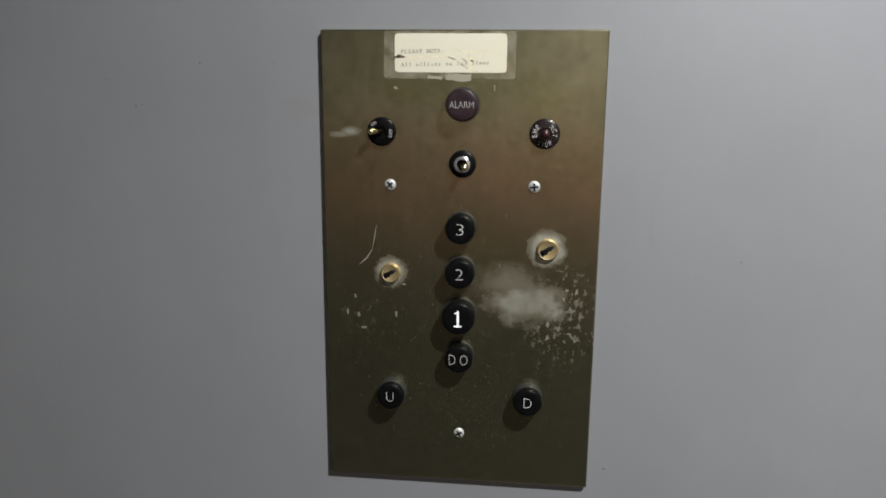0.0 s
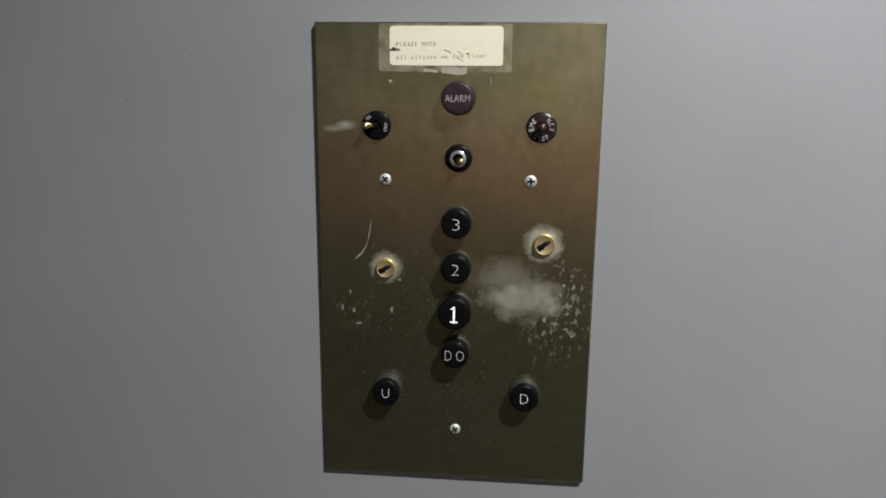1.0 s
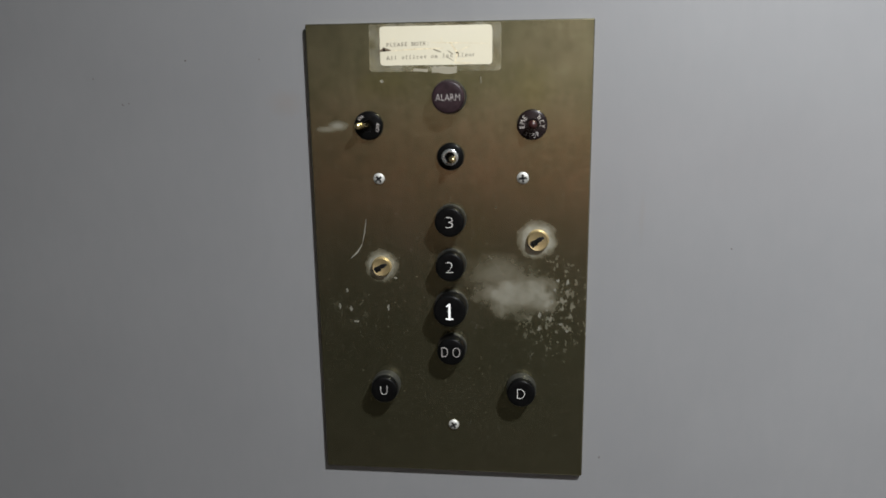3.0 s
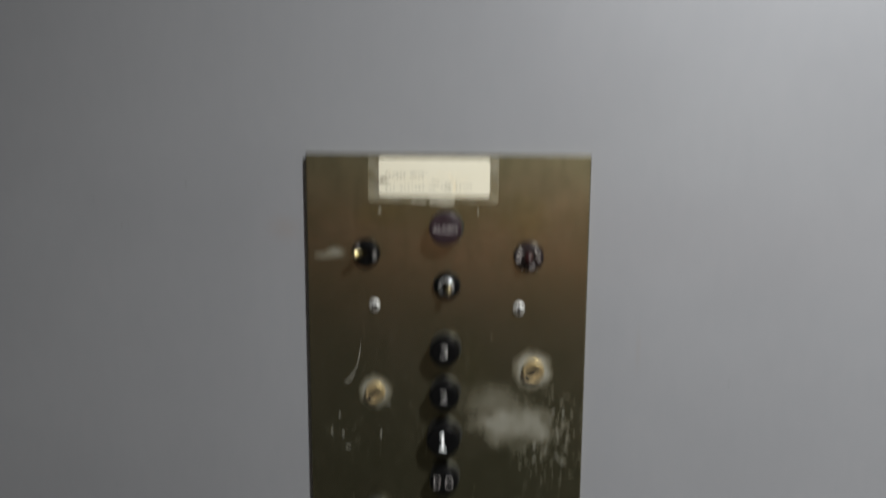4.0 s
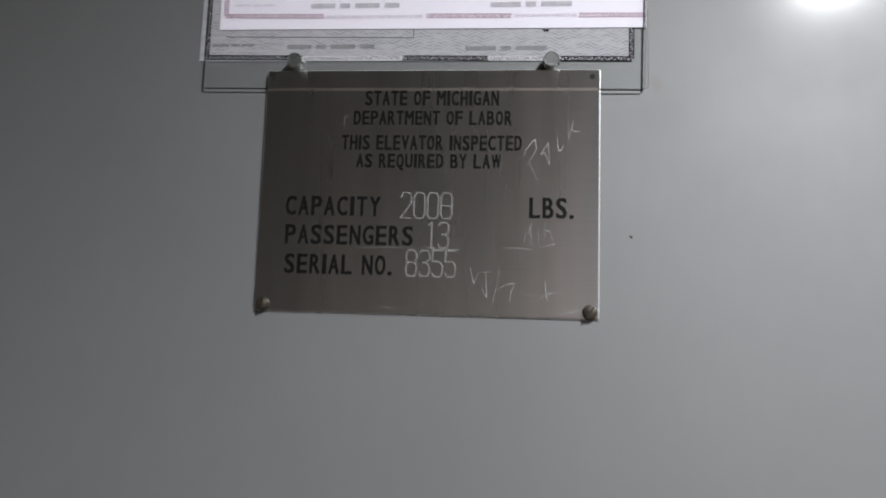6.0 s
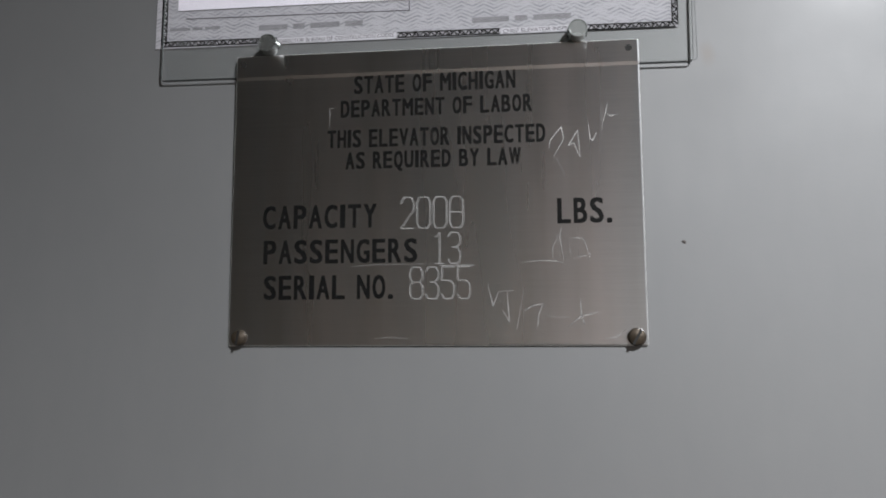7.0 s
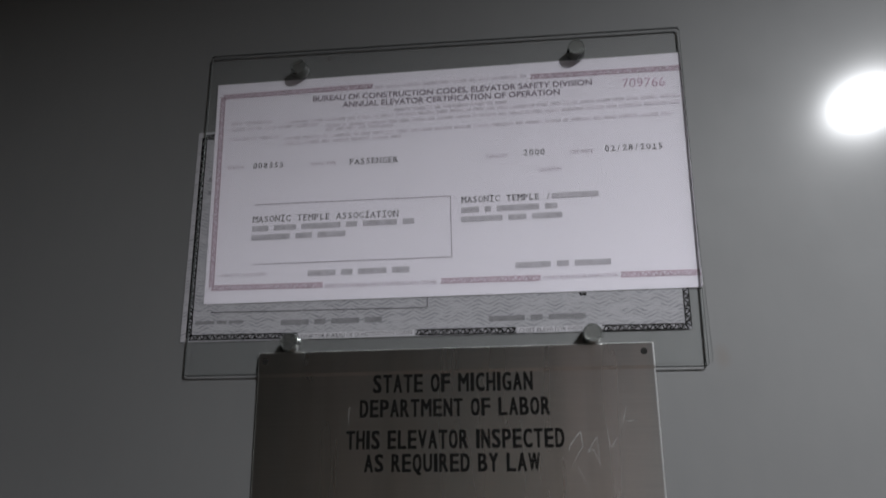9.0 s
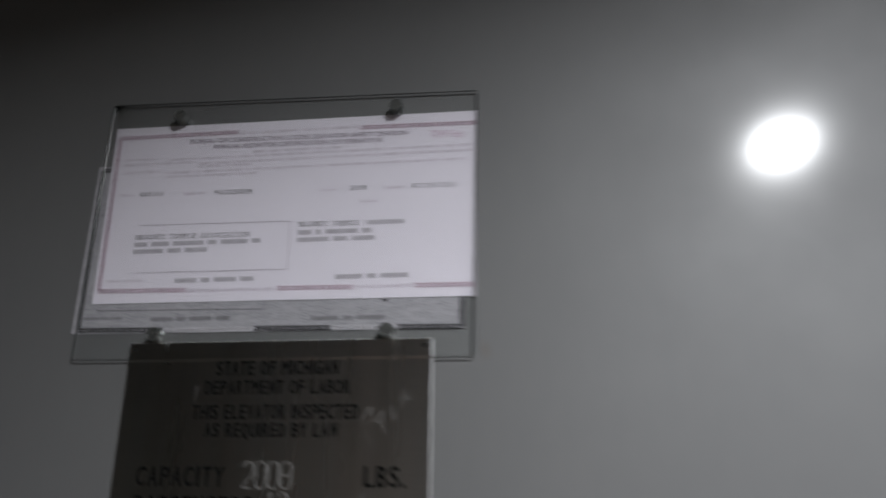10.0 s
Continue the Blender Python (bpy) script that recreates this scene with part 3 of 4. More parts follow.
def cross_screw(x, z, r, turn, parent, out):
    bm = bmesh.new()
    lathe(bm, x, z, [(r, out - 0.0005), (r, out + 0.0006), (r * 0.86, out + 0.0013), (r * 0.5, out + 0.0017), (0, out + 0.0018)], 32)
    head = part("screw", bm, NICKEL, parent, "cross-head screw", True)
    # raised near-black bars stand for the shade inside the cross
    bm = bmesh.new()
    for k in (turn, turn + 90):
        d = Vector((math.cos(radians(k)), math.sin(radians(k)))) * r * 0.58
        stroke(bm, [(x - d.x, z - d.y), (x + d.x, z + d.y)], r * 0.34, out + 0.00165, 0.0003)
    part("recess", bm, RECESS_SHADE, head)


cross_screw(-0.0500, 1.3122, 0.0041, 40, panel, FACE)
cross_screw(0.0530, 1.3128, 0.0043, 5, panel, FACE)
cross_screw(0.0020, 1.1226, 0.0040, 30, panel, FACE)

# long scratches and rub marks of the faceplate
for pts, w in (([(-0.0605, 1.283), (-0.0620, 1.273), (-0.0640, 1.264)], 0.0006), ([(-0.0640, 1.264), (-0.0680, 1.2575), (-0.0730, 1.2530)], 0.0011),
               ([(0.029, 1.256), (0.038, 1.244)], 0.0005), ([(0.041, 1.253), (0.033, 1.244)], 0.0005)):
    bm = bmesh.new()
    stroke(bm, pts, w, FACE, 0.00006, True)
    part("scratch", bm, RUB, panel, "pale scratch")
rnd = random.Random(7)
for x, z, w, h in ((-0.083, 1.216, 0.0022, 0.0052), (-0.0745, 1.214, 0.0024, 0.0045), (-0.071, 1.204, 0.0060, 0.0022), (-0.077, 1.228, 0.0018, 0.004),
                   (-0.046, 1.215, 0.0020, 0.0060), (0.066, 1.201, 0.0024, 0.0040), (0.082, 1.205, 0.0045, 0.0026), (0.086, 1.200, 0.0025, 0.0025),
                   (0.077, 1.231, 0.0022, 0.0035), (0.086, 1.237, 0.0020, 0.0050), (0.079, 1.238, 0.0030, 0.0030), (0.075, 1.222, 0.0034, 0.0022),
                   (-0.040, 1.2385, 0.003, 0.0016), (0.066, 1.212, 0.0026, 0.006)):
    bm = bmesh.new()
    ring = [bm.verts.new((x + w / 2 * rnd.uniform(0.5, 1.2) * math.cos(k), -FACE - 0.00006, z + h / 2 * rnd.uniform(0.5, 1.2) * math.sin(k)))
            for k in (2 * math.pi * i / 11 for i in range(11))]
    bm.faces.new(ring)
    part("bare_patch", bm, SMEAR, panel, "pale chipped spot")

# fine wear of the faceplate, too small to tell apart
rnd = random.Random(33)
bm = bmesh.new()
for i in range(70):
    x, z = rnd.uniform(-0.094, 0.094), rnd.gauss(1.21, 0.07)
    if not 1.088 < z < 1.375:
        continue
    a, n = rnd.uniform(0, math.pi), rnd.uniform(0.001, 0.006)
    stroke(bm, [(x, z), (max(-0.095, min(0.096, x + n * math.cos(a))), min(1.378, z + n * math.sin(a)))], rnd.uniform(0.00008, 0.0003), FACE, 0.00003, True)
tagged(part("hairline_scratch", bm, SMEAR, panel, "fine hairline scratches"), kind="stuff")

# ---------- typed notice on the panel ----------
notice = thing("notice_label", "yellowed typed paper notice taped to a bronze panel", "label")


def rounded_sheet(bm, x0, x1, z0, z1, out, thick, radius, ragged=0.0, seed=1):
    """A thin sheet with rounded and slightly uneven corners and edges."""
    rnd = random.Random(seed)
    ring = []
    for cx, cz, a0 in ((x1 - radius, z1 - radius, 0), (x0 + radius, z1 - radius, 90), (x0 + radius, z0 + radius, 180), (x1 - radius, z0 + radius, 270)):
        ring += [(cx + radius * math.cos(radians(a0 + k)), cz + radius * math.sin(radians(a0 + k))) for k in (0, 22, 45, 68, 90)]
    fine = []
    for a, b in zip(ring, ring[1:] + ring[:1]):
        n = max(1, int(math.dist(a, b) / 0.003))
        fine += [(a[0] + (b[0] - a[0]) * i / n + rnd.uniform(-ragged, ragged), a[1] + (b[1] - a[1]) * i / n + rnd.uniform(-ragged, ragged)) for i in range(n)]
    low = [bm.verts.new((x, -out, z)) for x, z in fine]
    top = [bm.verts.new((x, -out - thick, z)) for x, z in fine]
    bm.faces.new(top)
    for i in range(len(fine)):
        j = (i + 1) % len(fine)
        bm.faces.new((low[i], low[j], top[j], top[i]))


bm = bmesh.new()
rounded_sheet(bm, -0.0540, 0.0375, 1.3870, 1.4190, FACE + 0.00005, 0.0001, 0.002, 0.0003, 3)
part("tape", bm, TAPE, notice, "yellowed clear tape")
bm = bmesh.new()
rounded_sheet(bm, -0.0463, 0.0314, 1.3912, 1.4174, FACE + 0.0002, 0.00018, 0.0024, 0.00006, 4)
part("paper", bm, LABEL_PAPER, notice)
for i, (x0, x1, z0, z1) in enumerate(((-0.0100, 0.0070, 1.3855, 1.3902), (-0.0470, -0.0446, 1.3800, 1.3812), (0.0229, 0.0240, 1.3790, 1.3830), (-0.0230, -0.0130, 1.3868, 1.3888))):
    bm = bmesh.new()
    rounded_sheet(bm, x0, x1, z0, z1, FACE + 0.00016, 0.0001, 0.0006, 0.0006, 5 + i)
    part("torn_backing", bm, TORN, notice, "torn scrap of paper backing")
NOTE = FACE + 0.00038
lettering("PLEASE NOTE:", -0.0421, -0.0114, 1.4043, 1.4067, NOTE, LABEL_INK, notice, 0.0, True, 1.2, bold=0.00008)
lettering("All offices on 2nd floor", -0.0421, 0.0200, 1.3960, 1.3985, NOTE, LABEL_INK, notice, 0.0, True, 1.6, bold=0.00008)
bm = bmesh.new()
stroke(bm, [(-0.0468, 1.4010), (-0.0435, 1.4020), (-0.0395, 1.4015)], 0.0028, NOTE, taper=True)
part("tear", bm, STAIN, notice, "dark torn spot")
bm = bmesh.new()
for pts, w in (([(-0.0400, 1.4010), (-0.022, 1.4020), (-0.002, 1.4022)], 0.0009), ([(-0.0420, 1.4065), (-0.0360, 1.4095)], 0.0010),
               ([(-0.0110, 1.4062), (0.0020, 1.4058), (0.030, 1.4050)], 0.0006), ([(-0.0030, 1.4100), (-0.0040, 1.4060)], 0.0007),
               ([(0.0060, 1.3990), (0.0160, 1.4035)], 0.0014), ([(0.0050, 1.3925), (0.0170, 1.3918)], 0.0018), ([(0.0030, 1.4055), (0.0075, 1.3990), (0.0060, 1.3935)], 0.0016),
               ([(0.0080, 1.3930), (0.0120, 1.3955)], 0.0010)):
    stroke(bm, pts, w, NOTE, 0.00003, True)
part("crease", bm, FOLD, notice, "brown creases and tears")
bm = bmesh.new()
for pts, w in (([(-0.0085, 1.4015), (-0.0045, 1.4000)], 0.0030), ([(0.0010, 1.4005), (0.0040, 1.3985)], 0.0022), ([(0.0005, 1.3962), (0.0045, 1.3940)], 0.0018)):
    stroke(bm, pts, w, NOTE, 0.00004, True)
part("worn_spot", bm, TORN, notice, "grey worn spots")

# ---------- capacity plate ----------
plate = thing("capacity_plate", "brushed steel lift capacity plate with black lettering and scratches", "sign")
CX, CZ, PL = 0.0055, 1.664, 0.0012
bm = bmesh.new()
box(bm, -0.0806, 0.0913, -PL, -0.0001, 1.6018, 1.7274, 0.0007, 3)
for z in (1.7163, 1.7178):
    bmesh.ops.bisect_plane(bm, geom=list(bm.verts) + list(bm.edges) + list(bm.faces), plane_co=(0, 0, z), plane_no=(0, 0, 1))
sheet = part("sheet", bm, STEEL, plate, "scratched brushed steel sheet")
# bevel faces take a paler steel: the lamp's edge glint lifted in colour
sheet.data.materials.append(EDGE_GLINT)
for f in sheet.data.polygons:
    f.material_index = 0 if abs(f.normal.y) > 0.95 else 1
for text, x0, x1, z0, z1, w in (("STATE OF MICHIGAN", -0.0280, 0.0402, 1.7087, 1.7162, 0.00054), ("DEPARTMENT OF LABOR", -0.0336, 0.0470, 1.6985, 1.7056, 0.00054),
                                ("THIS ELEVATOR INSPECTED", -0.0392, 0.0522, 1.6853, 1.6927, 0.00054), ("AS REQUIRED BY LAW", -0.0312, 0.0420, 1.6760, 1.6830, 0.00054),
                                ("CAPACITY", -0.0666, -0.0182, 1.6510, 1.6606, 0.00062), ("LBS.", 0.0570, 0.0782, 1.6512, 1.6612, 0.00062),
                                ("PASSENGERS", -0.0660, -0.0010, 1.6362, 1.6458, 0.00062), ("SERIAL NO.", -0.0655, -0.0110, 1.6212, 1.6308, 0.00062)):
    lettering(text, x0, x1, z0, z1, PL, INK, plate, bold=w, gothic=True)

# engraved numerals: single strokes in a cell one wide and two high
DIGITS = {
    "0": [[(0.2, 0), (0.8, 0), (1, 0.3), (1, 1.7), (0.8, 2), (0.2, 2), (0, 1.7), (0, 0.3), (0.2, 0)]],
    "1": [[(0.2, 1.7), (0.55, 2), (0.55, 0)], [(0.2, 0), (0.9, 0)]],
    "2": [[(0, 1.6), (0.2, 2), (0.8, 2), (1, 1.6), (1, 1.2), (0, 0), (1, 0)]],
    "3": [[(0, 1.7), (0.2, 2), (0.8, 2), (1, 1.7), (1, 1.3), (0.7, 1.05), (0.3, 1.05)], [(0.7, 1.05), (1, 0.75), (1, 0.3), (0.8, 0), (0.2, 0), (0, 0.3)]],
    "5": [[(1, 2), (0.05, 2), (0, 1.15), (0.7, 1.15), (1, 0.85), (1, 0.3), (0.8, 0), (0.2, 0), (0, 0.3)]],
    "8": [[(0.2, 0), (0.8, 0), (1, 0.3), (1, 0.8), (0.8, 1.05), (1, 1.3), (1, 1.7), (0.8, 2), (0.2, 2), (0, 1.7), (0, 1.3), (0.2, 1.05), (0, 0.8), (0, 0.3), (0.2, 0)], [(0.2, 1.05), (0.8, 1.05)]],
}


def engraved(text, x0, x1, z0, z1):
    bm = bmesh.new()
    step = (x1 - x0) / len(text)
    for i, ch in enumerate(text):
        for line in DIGITS[ch]:
            pts = [(x0 + step * (i + 0.10 + 0.80 * u), z0 + (z1 - z0) * v / 2) for u, v in line]
            stroke(bm, pts, 0.00026, PL, 0.00010)
            stroke(bm, [(a + 0.00055, b - 0.0002) for a, b in pts], 0.00018, PL, 0.00008)
    return bm


bm = engraved("2000", -0.0085, 0.0188, 1.6502, 1.6632)
stroke(bm, [(0.0130, 1.6568), (0.0180, 1.6565)], 0.0004, PL, 0.0001)
part("engraving", bm, BRIGHT, plate, "bright engraved numerals")
part("engraving", engraved("13", 0.0050, 0.0175, 1.6354, 1.6482), BRIGHT, plate, "bright engraved numerals")
bm = engraved("8355", -0.0045, 0.0215, 1.6210, 1.6340)
stroke(bm, [(0.0085, 1.6345), (0.0225, 1.6345)], 0.0003, PL, 0.0001)
part("engraving", bm, BRIGHT, plate, "bright engraved numerals")


def scratches(lines, width):
    """Hand-scratched marks; points in millimetres from the plate's middle."""
    for line in lines:
        bm = bmesh.new()
        stroke(bm, [(CX + x / 1000, CZ + z / 1000) for x, z in line], width, PL, 0.00006, True)
        part("scratch", bm, DULL_CUT, plate, "bright hand-made scratch")


scratches([[(48.4, 18.3), (48.8, 21.5), (53.5, 27.3), (54.4, 21.9), (49.7, 14.0)], [(51.2, 14.5), (55.1, 6.0)],
           [(60.9, 14.1), (58.5, 20.2), (56.2, 19.2), (60.1, 25.5), (60.9, 14.1)], [(64.3, 29.1), (65.1, 21.7), (66.1, 21.1), (67.9, 24.8)],
           [(70.0, 35.4), (70.0, 25.3)], [(72.6, 37.0), (71.5, 32.7), (70.3, 27.9)], [(71.5, 32.7), (73.5, 31.0), (77.0, 32.0)]], 0.00040)
scratches([[(37.0, -28.7), (43.8, -28.0), (50.6, -28.3), (53.5, -29.3)], [(48.9, -27.5), (49.2, -22.5), (50.7, -19.6)], [(50.8, -16.6), (52.0, -28.5)],
           [(52.8, -15.1), (51.8, -17.6), (53.5, -28.5)], [(55.8, -19.1), (56.4, -27.5)], [(56.6, -19.1), (61.4, -19.2), (63.6, -26.1)],
           [(59.4, -13.7), (59.3, -26.6)], [(56.9, -27.6), (64.1, -25.6), (63.1, -28.1)]], 0.00032)
scratches([[(22.9, -38.3), (24.8, -46.2), (26.9, -40.8)], [(27.3, -40.3), (33.1, -40.0)], [(30.5, -40.3), (31.3, -52.6), (28.7, -48.2)], [(37.5, -38.8), (34.2, -55.5)],
           [(36.7, -48.7), (40.6, -46.2), (45.4, -45.4)], [(44.7, -45.7), (43.0, -50.1), (42.6, -55.0)], [(45.4, -50.3), (54.9, -51.1)],
           [(59.6, -43.8), (59.9, -50.1), (61.3, -54.4)], [(54.9, -54.5), (59.7, -50.6), (66.4, -49.1)], [(68.0, -59.7), (73.7, -58.7), (77.1, -55.8)]], 0.00054)
scratches([[(-35.0, -29.4), (-24.3, -28.9), (0.0, -28.7)], [(-23.0, -59.3), (-18.0, -58.7), (-10.0, -59.2)], [(-40.3, 38.9), (-44.2, 38.4), (-44.1, 30.3)],
           [(10.8, 28.9), (16.3, 32.0)], [(45.2, 51.4), (44.1, 48.7)]], 0.00024)
rnd = random.Random(21)
bm = bmesh.new()
for i in range(110):
    x, z = rnd.uniform(-0.074, 0.086), rnd.uniform(1.606, 1.722)
    a, n = rnd.gauss(0, 0.5), rnd.uniform(0.002, 0.009)
    stroke(bm, [(x, z), (min(0.089, x + n * math.cos(a)), max(1.603, min(1.725, z + n * math.sin(a))))], rnd.uniform(0.00004, 0.00011), PL, 0.00003, True)
tagged(part("hairline_scratch", bm, BRIGHT, plate, "fine hairline scratches"), kind="stuff")


def slot_screw(x, z, r, turn, parent, out):
    bm = bmesh.new()
    lathe(bm, x, z, [(r, out - 0.0004), (r * 1.02, out + 0.0008), (r * 0.85, out + 0.0020), (r * 0.45, out + 0.0026), (0, out + 0.0028)], 28, 0.02)
    head = part("screw", bm, RUSTY, parent, "corroded slotted screw", True)
    bm = bmesh.new()
    d = Vector((math.cos(radians(turn)), math.sin(radians(turn)))) * r * 0.85
    stroke(bm, [(x - d.x, z - d.y), (x + d.x, z + d.y)], r * 0.28, out + 0.0025, 0.0003)
    part("slot", bm, RECESS_SHADE, head)


slot_screw(-0.0757, 1.6052, 0.0034, 80, plate, PL)
slot_screw(0.0867, 1.6052, 0.0036, 60, plate, PL)
for x, z in ((-0.0773, 1.7235), (0.0870, 1.7236)):
    bm = bmesh.new()
    lathe(bm, x, z, [(0.0014, PL - 0.0003), (0.0014, PL + 0.00012), (0, PL + 0.00012)], 20)
    part("screw_hole", bm, RECESS_SHADE, plate)

# the plate leans on the clear sheet above it and is bent over that sheet's lower edge
for ob in plate.children_recursive:
    for v in ob.data.vertices:
        v.co.y -= 0.0015 * (min(v.co.z, 1.7171) - 1.6018) / 0.1153 + (0.0004 if v.co.z > 1.7171 else 0.0)

# ---------- clear holder with two inspection certificates ----------
holder = thing("document_holder", "two clear acrylic sheets bolted to a grey wall", "document holder")


def clear_sheet(name, corners, out0, out1, edge):
    """A sawn acrylic sheet: clear faces, a dark sawn edge and a dark broken arris. corners run round as (x, z)."""
    bm = bmesh.new()
    low = [bm.verts.new((x, -out0, z)) for x, z in corners]
    top = [bm.verts.new((x, -out1, z)) for x, z in corners]
    bm.faces.new(low), bm.faces.new(list(reversed(top)))
    sides = [bm.faces.new((low[k], top[k], top[(k + 1) % 4], low[(k + 1) % 4])) for k in range(4)]
    bmesh.ops.recalc_face_normals(bm, faces=bm.faces)
    upright = [e for e in bm.edges if abs(e.verts[0].co.y - e.verts[1].co.y) > 1e-6]
    bmesh.ops.bevel(bm, geom=upright, offset=0.0016, segments=3, affect="EDGES", profile=0.5)
    rims = [e for e in bm.edges if all(abs(v.co.y + out1) < 1e-6 for v in e.verts)]
    bmesh.ops.bevel(bm, geom=rims, offset=min(0.0003, (out1 - out0) * 0.3), segments=1, affect="EDGES", profile=0.5)
    bm.normal_update()
    pieces = {}
    for key, keep in (("face", lambda n: n > 0.95), ("arris", lambda n: 0.3 < n <= 0.95), ("rim", lambda n: n <= 0.3)):
        pieces[key] = bm.copy()
        bmesh.ops.delete(pieces[key], geom=[f for f in pieces[key].faces if not keep(abs(f.normal.y))], context="FACES")
    bm.free()
    ob = part(name, pieces["face"], ACRYLIC, holder, "clear acrylic sheet")
    ob.visible_shadow = False
    part("sawn_edge", pieces["rim"], edge, ob, "dark sawn edge")
    part("arris", pieces["arris"], ARRIS, ob, "dark broken arris")
    return ob


clear_sheet("back_sheet", ((-0.1110, 1.8600), (0.1140, 1.8600), (0.1151, 1.7184), (-0.1143, 1.7188)), 0.0001, 0.0003, THIN_EDGE)
clear_sheet("front_sheet", ((-0.1166, 1.8815), (0.1155, 1.8765), (0.1129, 1.7167), (-0.1157, 1.7179)), 0.0013, 0.0029, EDGE)


def bolt(x, z):
    r, out = 0.0043, 0.0029
    bm = bmesh.new()
    lathe(bm, x, z, [(r, out), (r, out + 0.0014), (r * 0.95, out + 0.0018), (r * 0.93, out + 0.0046), (r * 0.88, out + 0.0052), (r * 0.80, out + 0.0052), (r * 0.76, out + 0.0049), (0, out + 0.0049)], 40)
    top = part("bolt", bm, CHROME, holder, "chrome cap bolt", True)
    bm = bmesh.new()
    lathe(bm, x, z, [(0.0022, 0.0), (0.0022, out + 0.001)], 20)
    part("shank", bm, CHROME, top)


for x, z in ((0.0664, 1.7312), (-0.0655, 1.7313), (0.0671, 1.8670), (-0.0685, 1.8685)):
    bolt(x, z)


def paper_sheet(corners, out, thick, material, parent, wave, seed):
    """A sheet of paper with slight waves; corners are (x, z) bottom left, bottom right, top right, top left."""
    bm = bmesh.new()
    nx, nz = 40, 22
    bl, br, tr, tl = (Vector(c) for c in corners)
    grid = []
    for j in range(nz + 1):
        a, b = bl.lerp(tl, j / nz), br.lerp(tr, j / nz)
        row = [a.lerp(b, i / nx) for i in range(nx + 1)]
        grid.append([bm.verts.new((p.x, -out - wave * noise.noise((p.x * 22, seed, p.y * 22)), p.y)) for p in row])
    for a, b in zip(grid, grid[1:]):
        for i in range(nx):
            bm.faces.new((a[i], a[i + 1], b[i + 1], b[i]))
    back = bmesh.ops.extrude_face_region(bm, geom=list(bm.faces))["geom"]
    for g in back:
        if isinstance(g, bmesh.types.BMVert):
            g.co.y -= thick
    return part("sheet", bm, material, parent, smooth=True)


# the older grey form underneath
OLD = 0.0004
old = thing("certificate", "older grey printed certificate partly covered by a newer one", "certificate", "certificates in the holder")
paper_sheet(((-0.1200, 1.7338), (0.1076, 1.7328), (0.1082, 1.8390), (-0.1206, 1.8395)), OLD, 0.0001, OLD_PAPER, old, 0.0, 1)
OLD += 0.00012
for x0, x1, z0, z1 in ((-0.0636, -0.0106, 1.7336, 1.7362), (0.0346, 0.0706, 1.7334, 1.7358)):
    bm = bmesh.new()
    box(bm, x0, x1, -OLD - 0.00004, -OLD, z0, z1)
    part("blank_strip", bm, STRIP_PAPER, old)
chain_border([((-0.1158, 1.7358), (-0.0640, 1.7353)), ((-0.0100, 1.7350), (0.0340, 1.7346)), ((0.0710, 1.7343), (0.1066, 1.7340)),
              ((-0.1160, 1.7358), (-0.1172, 1.8368)), ((0.1066, 1.7340), (0.1074, 1.8368)), ((-0.1172, 1.8368), (0.1074, 1.8368))], 0.0026, OLD, INK, old)
lettering("DIRECTOR BUREAU OF CONSTRUCTION CODES", -0.0625, -0.0115, 1.7341, 1.7358, OLD + 0.00006, TYPE_INK, old, turn=0.5)
lettering("CHIEF ELEVATOR INSPECTOR", 0.0355, 0.0700, 1.7337, 1.7354, OLD + 0.00006, TYPE_INK, old, turn=0.4)
bars(words(-0.0722, -0.0253, (5, 2, 5, 3)), 1.7402, 1.7426, OLD, OLD_BAR, old)
bars(words(0.0224, 0.0641, (6, 2, 6)), 1.7388, 1.7412, OLD, OLD_BAR, old)
bars(words(-0.1134, -0.0901, (8, 4, 6)), 1.7419, 1.7432, OLD, OLD_BAR, old)
bars([(-0.1130, -0.1100)], 1.8130, 1.8150, OLD, OLD_BAR, old)
bars([(-0.1130, -0.1100)], 1.8060, 1.8080, OLD, OLD_BAR, old)
bm = bmesh.new()
stroke(bm, [(0.0622, 1.7500), (0.0630, 1.7490), (0.0636, 1.7498), (0.0644, 1.7490), (0.0648, 1.7500)], 0.0008, OLD)
part("ink_blot", bm, INK, old, "small black ink blot")
bm = bmesh.new()
stroke(bm, [(-0.1060, 1.7473), (-0.0049, 1.7460), (-0.0049, 1.7520)], 0.0004, OLD)
part("rule", bm, TYPE_INK, old)

# the newer white form on top
NEW = 0.00085
cert = thing("certificate", "white printed lift certificate with mauve border and typed entries", "certificate", "certificates in the holder")
paper_sheet(((-0.1099, 1.7512), (0.1140, 1.7505), (0.1148, 1.8638), (-0.1125, 1.8653)), NEW, 0.0001, NEW_PAPER, cert, 0.00006, 2)
NEW += 0.00022
chain_border([((-0.1068, 1.7588), (-0.0532, 1.7582)), ((0.0014, 1.7578), (0.0457, 1.7574)), ((0.0802, 1.7574), (0.1138, 1.7571)),
              ((-0.1068, 1.7588), (-0.1092, 1.8583)), ((-0.1092, 1.8583), (-0.0320, 1.8583)), ((0.0450, 1.8568), (0.1145, 1.8558))], 0.0024, NEW, PURPLE, cert)
lettering("BUREAU OF CONSTRUCTION CODES, ELEVATOR SAFETY DIVISION", -0.0621, 0.0736, 1.8512, 1.8541, NEW, HEAD_INK, cert, turn=-0.8, bold=0.00005)
lettering("ANNUAL ELEVATOR CERTIFICATION OF OPERATION", -0.0470, 0.0584, 1.8470, 1.8499, NEW, HEAD_INK, cert, turn=-0.8, bold=0.00005)
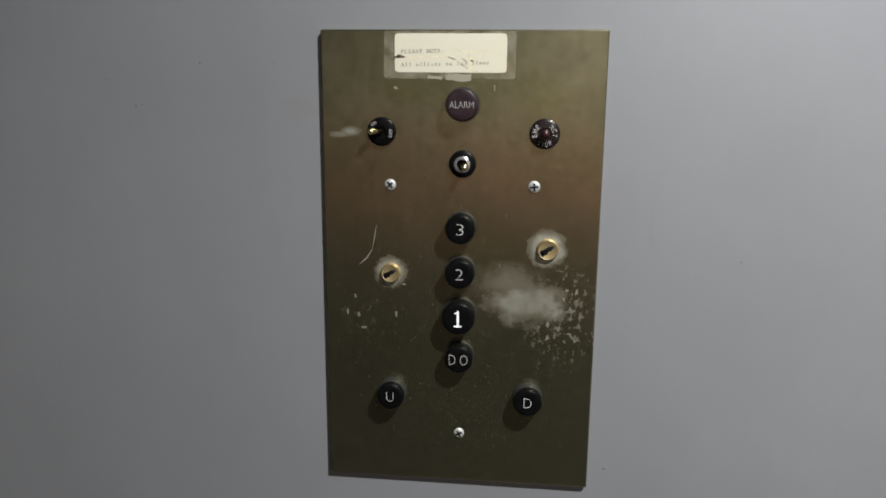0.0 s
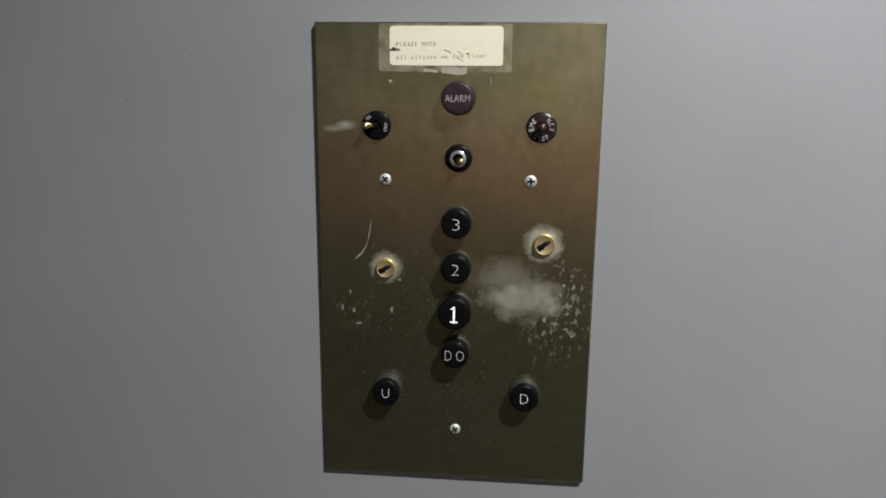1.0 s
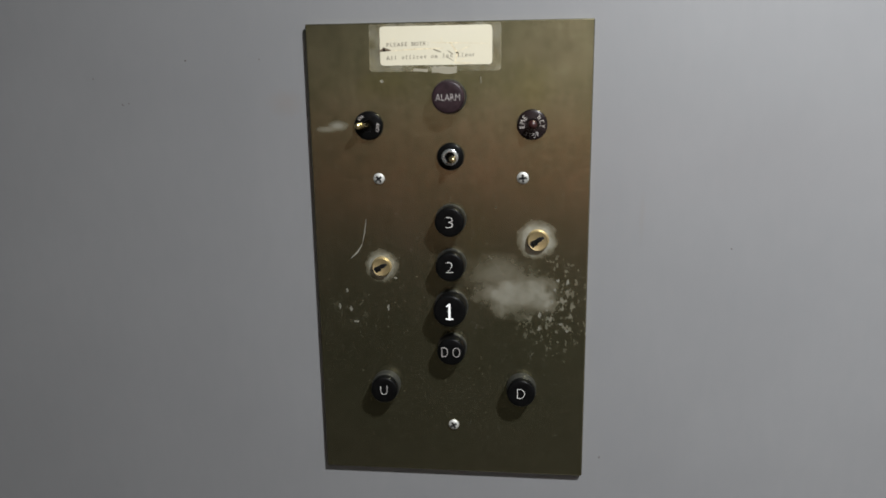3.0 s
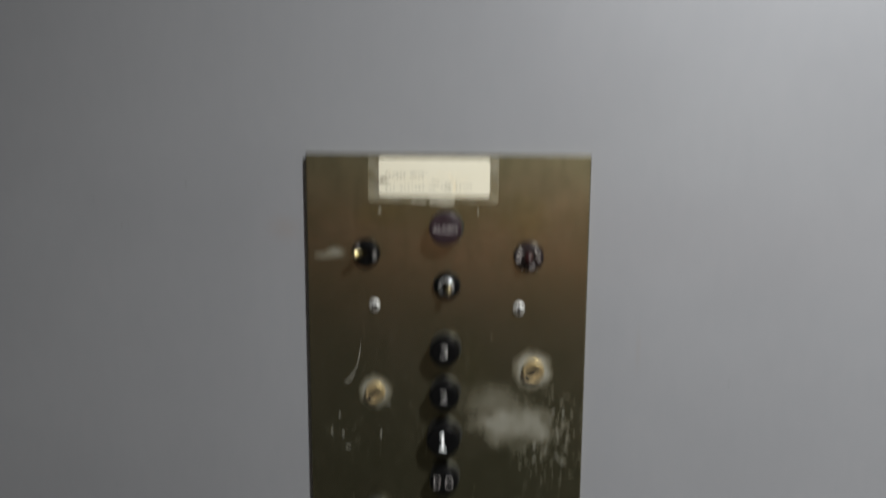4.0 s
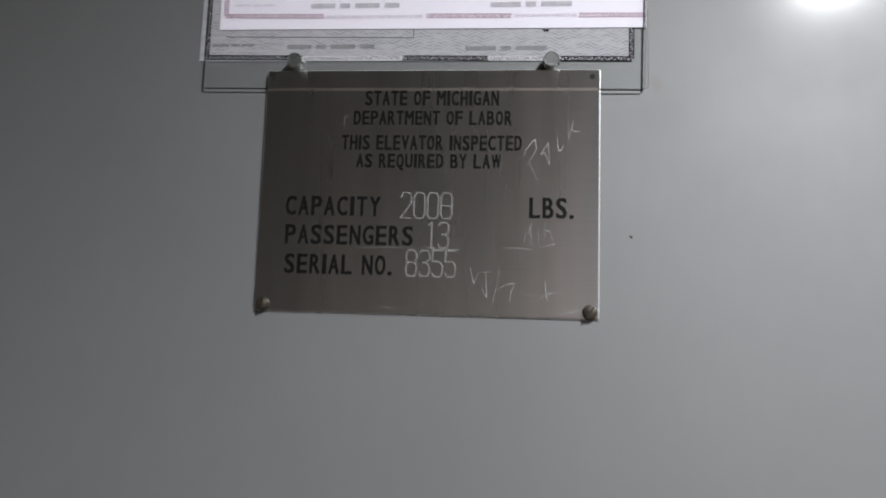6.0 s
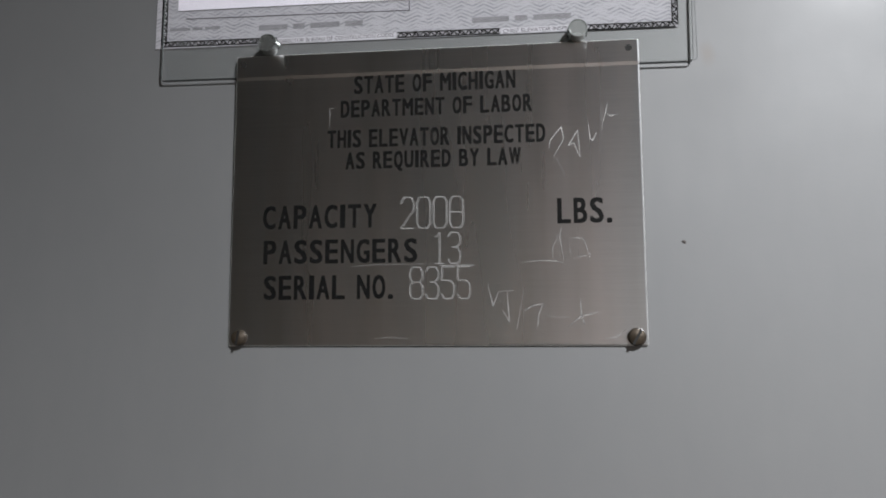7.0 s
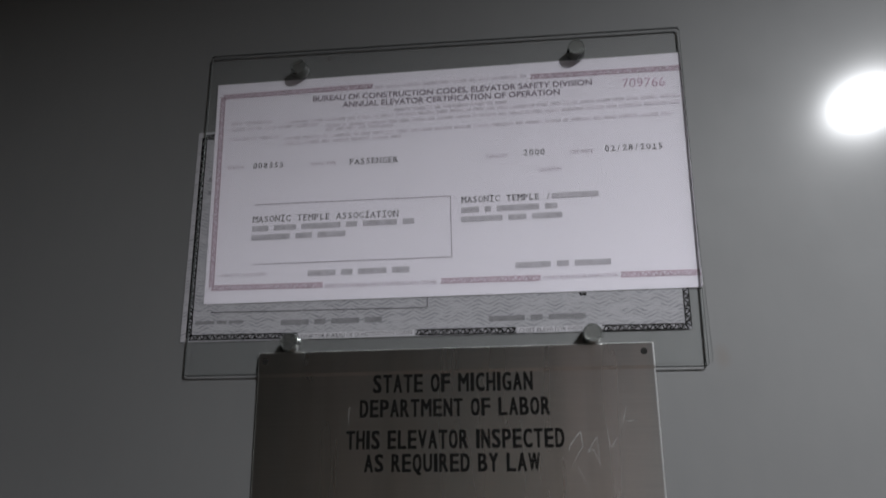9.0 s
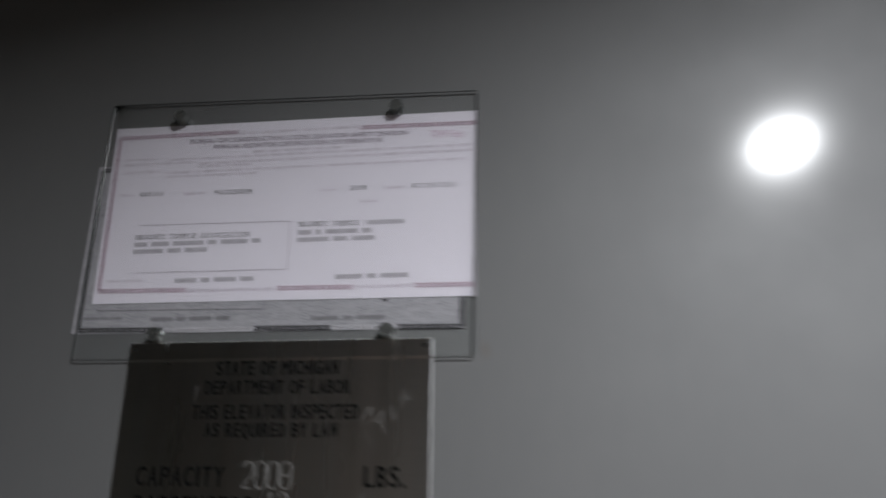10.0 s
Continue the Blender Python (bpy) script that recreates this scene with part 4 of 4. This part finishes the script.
lettering("709766", 0.0876, 0.1068, 1.8471, 1.8517, NEW, STAMP, cert, -0.026, turn=-1.5)
lettering("DIRECTOR BUREAU OF CONSTRUCTION CODES", -0.0520, -0.0004, 1.7567, 1.7584, NEW, PALE_PURPLE, cert, turn=-0.3)
lettering("CHIEF ELEVATOR INSPECTOR", 0.0470, 0.0789, 1.7566, 1.7582, NEW, PALE_PURPLE, cert)
lettering("CAPACITY", 0.0227, 0.0329, 1.8160, 1.8176, NEW, PALE_PURPLE, cert)
lettering("EXP DATE", 0.0619, 0.0720, 1.8158, 1.8174, NEW, PALE_PURPLE, cert)
lettering("LOCATION", 0.0470, 0.0574, 1.8079, 1.8095, NEW, PALE_PURPLE, cert)
lettering("DEVICE TYPE", -0.0620, -0.0491, 1.8176, 1.8193, NEW, PALE_PURPLE, cert)
lettering("STATE #", -0.1036, -0.0954, 1.8184, 1.8200, NEW, PALE_PURPLE, cert)
for text, x0, x1, z in (("008355", -0.0911, -0.0750, 1.8180), ("PASSENGER", -0.0428, -0.0187, 1.8170), ("2000", 0.0400, 0.0504, 1.8162),
                        ("02/28/2015", 0.0770, 0.1033, 1.8157), ("MASONIC TEMPLE ASSOCIATION", -0.0890, -0.0182, 1.7900), ("MASONIC TEMPLE /", 0.0110, 0.0521, 1.7944)):
    lettering(text, x0, x1, z, z + 0.0029, NEW, TYPE_INK, cert, -0.004, True, -0.6)
bars(words(-0.0889, -0.0110, (3, 4, 7, 2, 6, 2)), 1.7857, 1.7883, NEW, BAR_INK, cert)
bars(words(-0.0889, -0.0433, (7, 3, 5)), 1.7813, 1.7839, NEW, BAR_INK, cert)
bars([(0.0523, 0.0732)], 1.7943, 1.7969, NEW, BAR_INK, cert)
bars(words(0.0110, 0.0546, (3, 1, 7, 2)), 1.7896, 1.7922, NEW, BAR_INK, cert)
bars(words(0.0110, 0.0565, (7, 3, 5)), 1.7851, 1.7877, NEW, BAR_INK, cert)
bars(words(-0.0606, -0.0130, (5, 2, 5, 3)), 1.7627, 1.7653, NEW, BAR_INK, cert)
bars(words(0.0348, 0.0765, (6, 2, 6)), 1.7623, 1.7649, NEW, BAR_INK, cert)
rnd = random.Random(5)
for x0, x1, z in ((-0.0210, 0.0333, 1.8440), (-0.1040, -0.0829, 1.8426), (-0.0755, 0.1128, 1.8414), (-0.1034, -0.0591, 1.8392), (-0.0548, 0.1125, 1.8380), (-0.0548, -0.0217, 1.8360),
                  (-0.1037, -0.0784, 1.8340), (-0.0759, 0.1083, 1.8326), (-0.0758, -0.0175, 1.8300), (-0.0310, 0.0430, 1.8572), (-0.1023, -0.0800, 1.7644)):
    count = max(2, int((x1 - x0) / 0.0075))
    spans = words(x0, x1, [rnd.randint(2, 9) for _ in range(count)])
    bars(spans, z - 0.0004, z + 0.0011, NEW, FINE_PURPLE, cert, "fine_print")
bm = bmesh.new()
for pts in ([(-0.0885, 1.7992), (0.0060, 1.7982)], [(0.0060, 1.7982), (0.0064, 1.7689)], [(-0.0877, 1.7694), (0.0064, 1.7689)]):
    stroke(bm, pts, 0.00022, NEW)
part("rule", bm, HEAD_INK, cert)
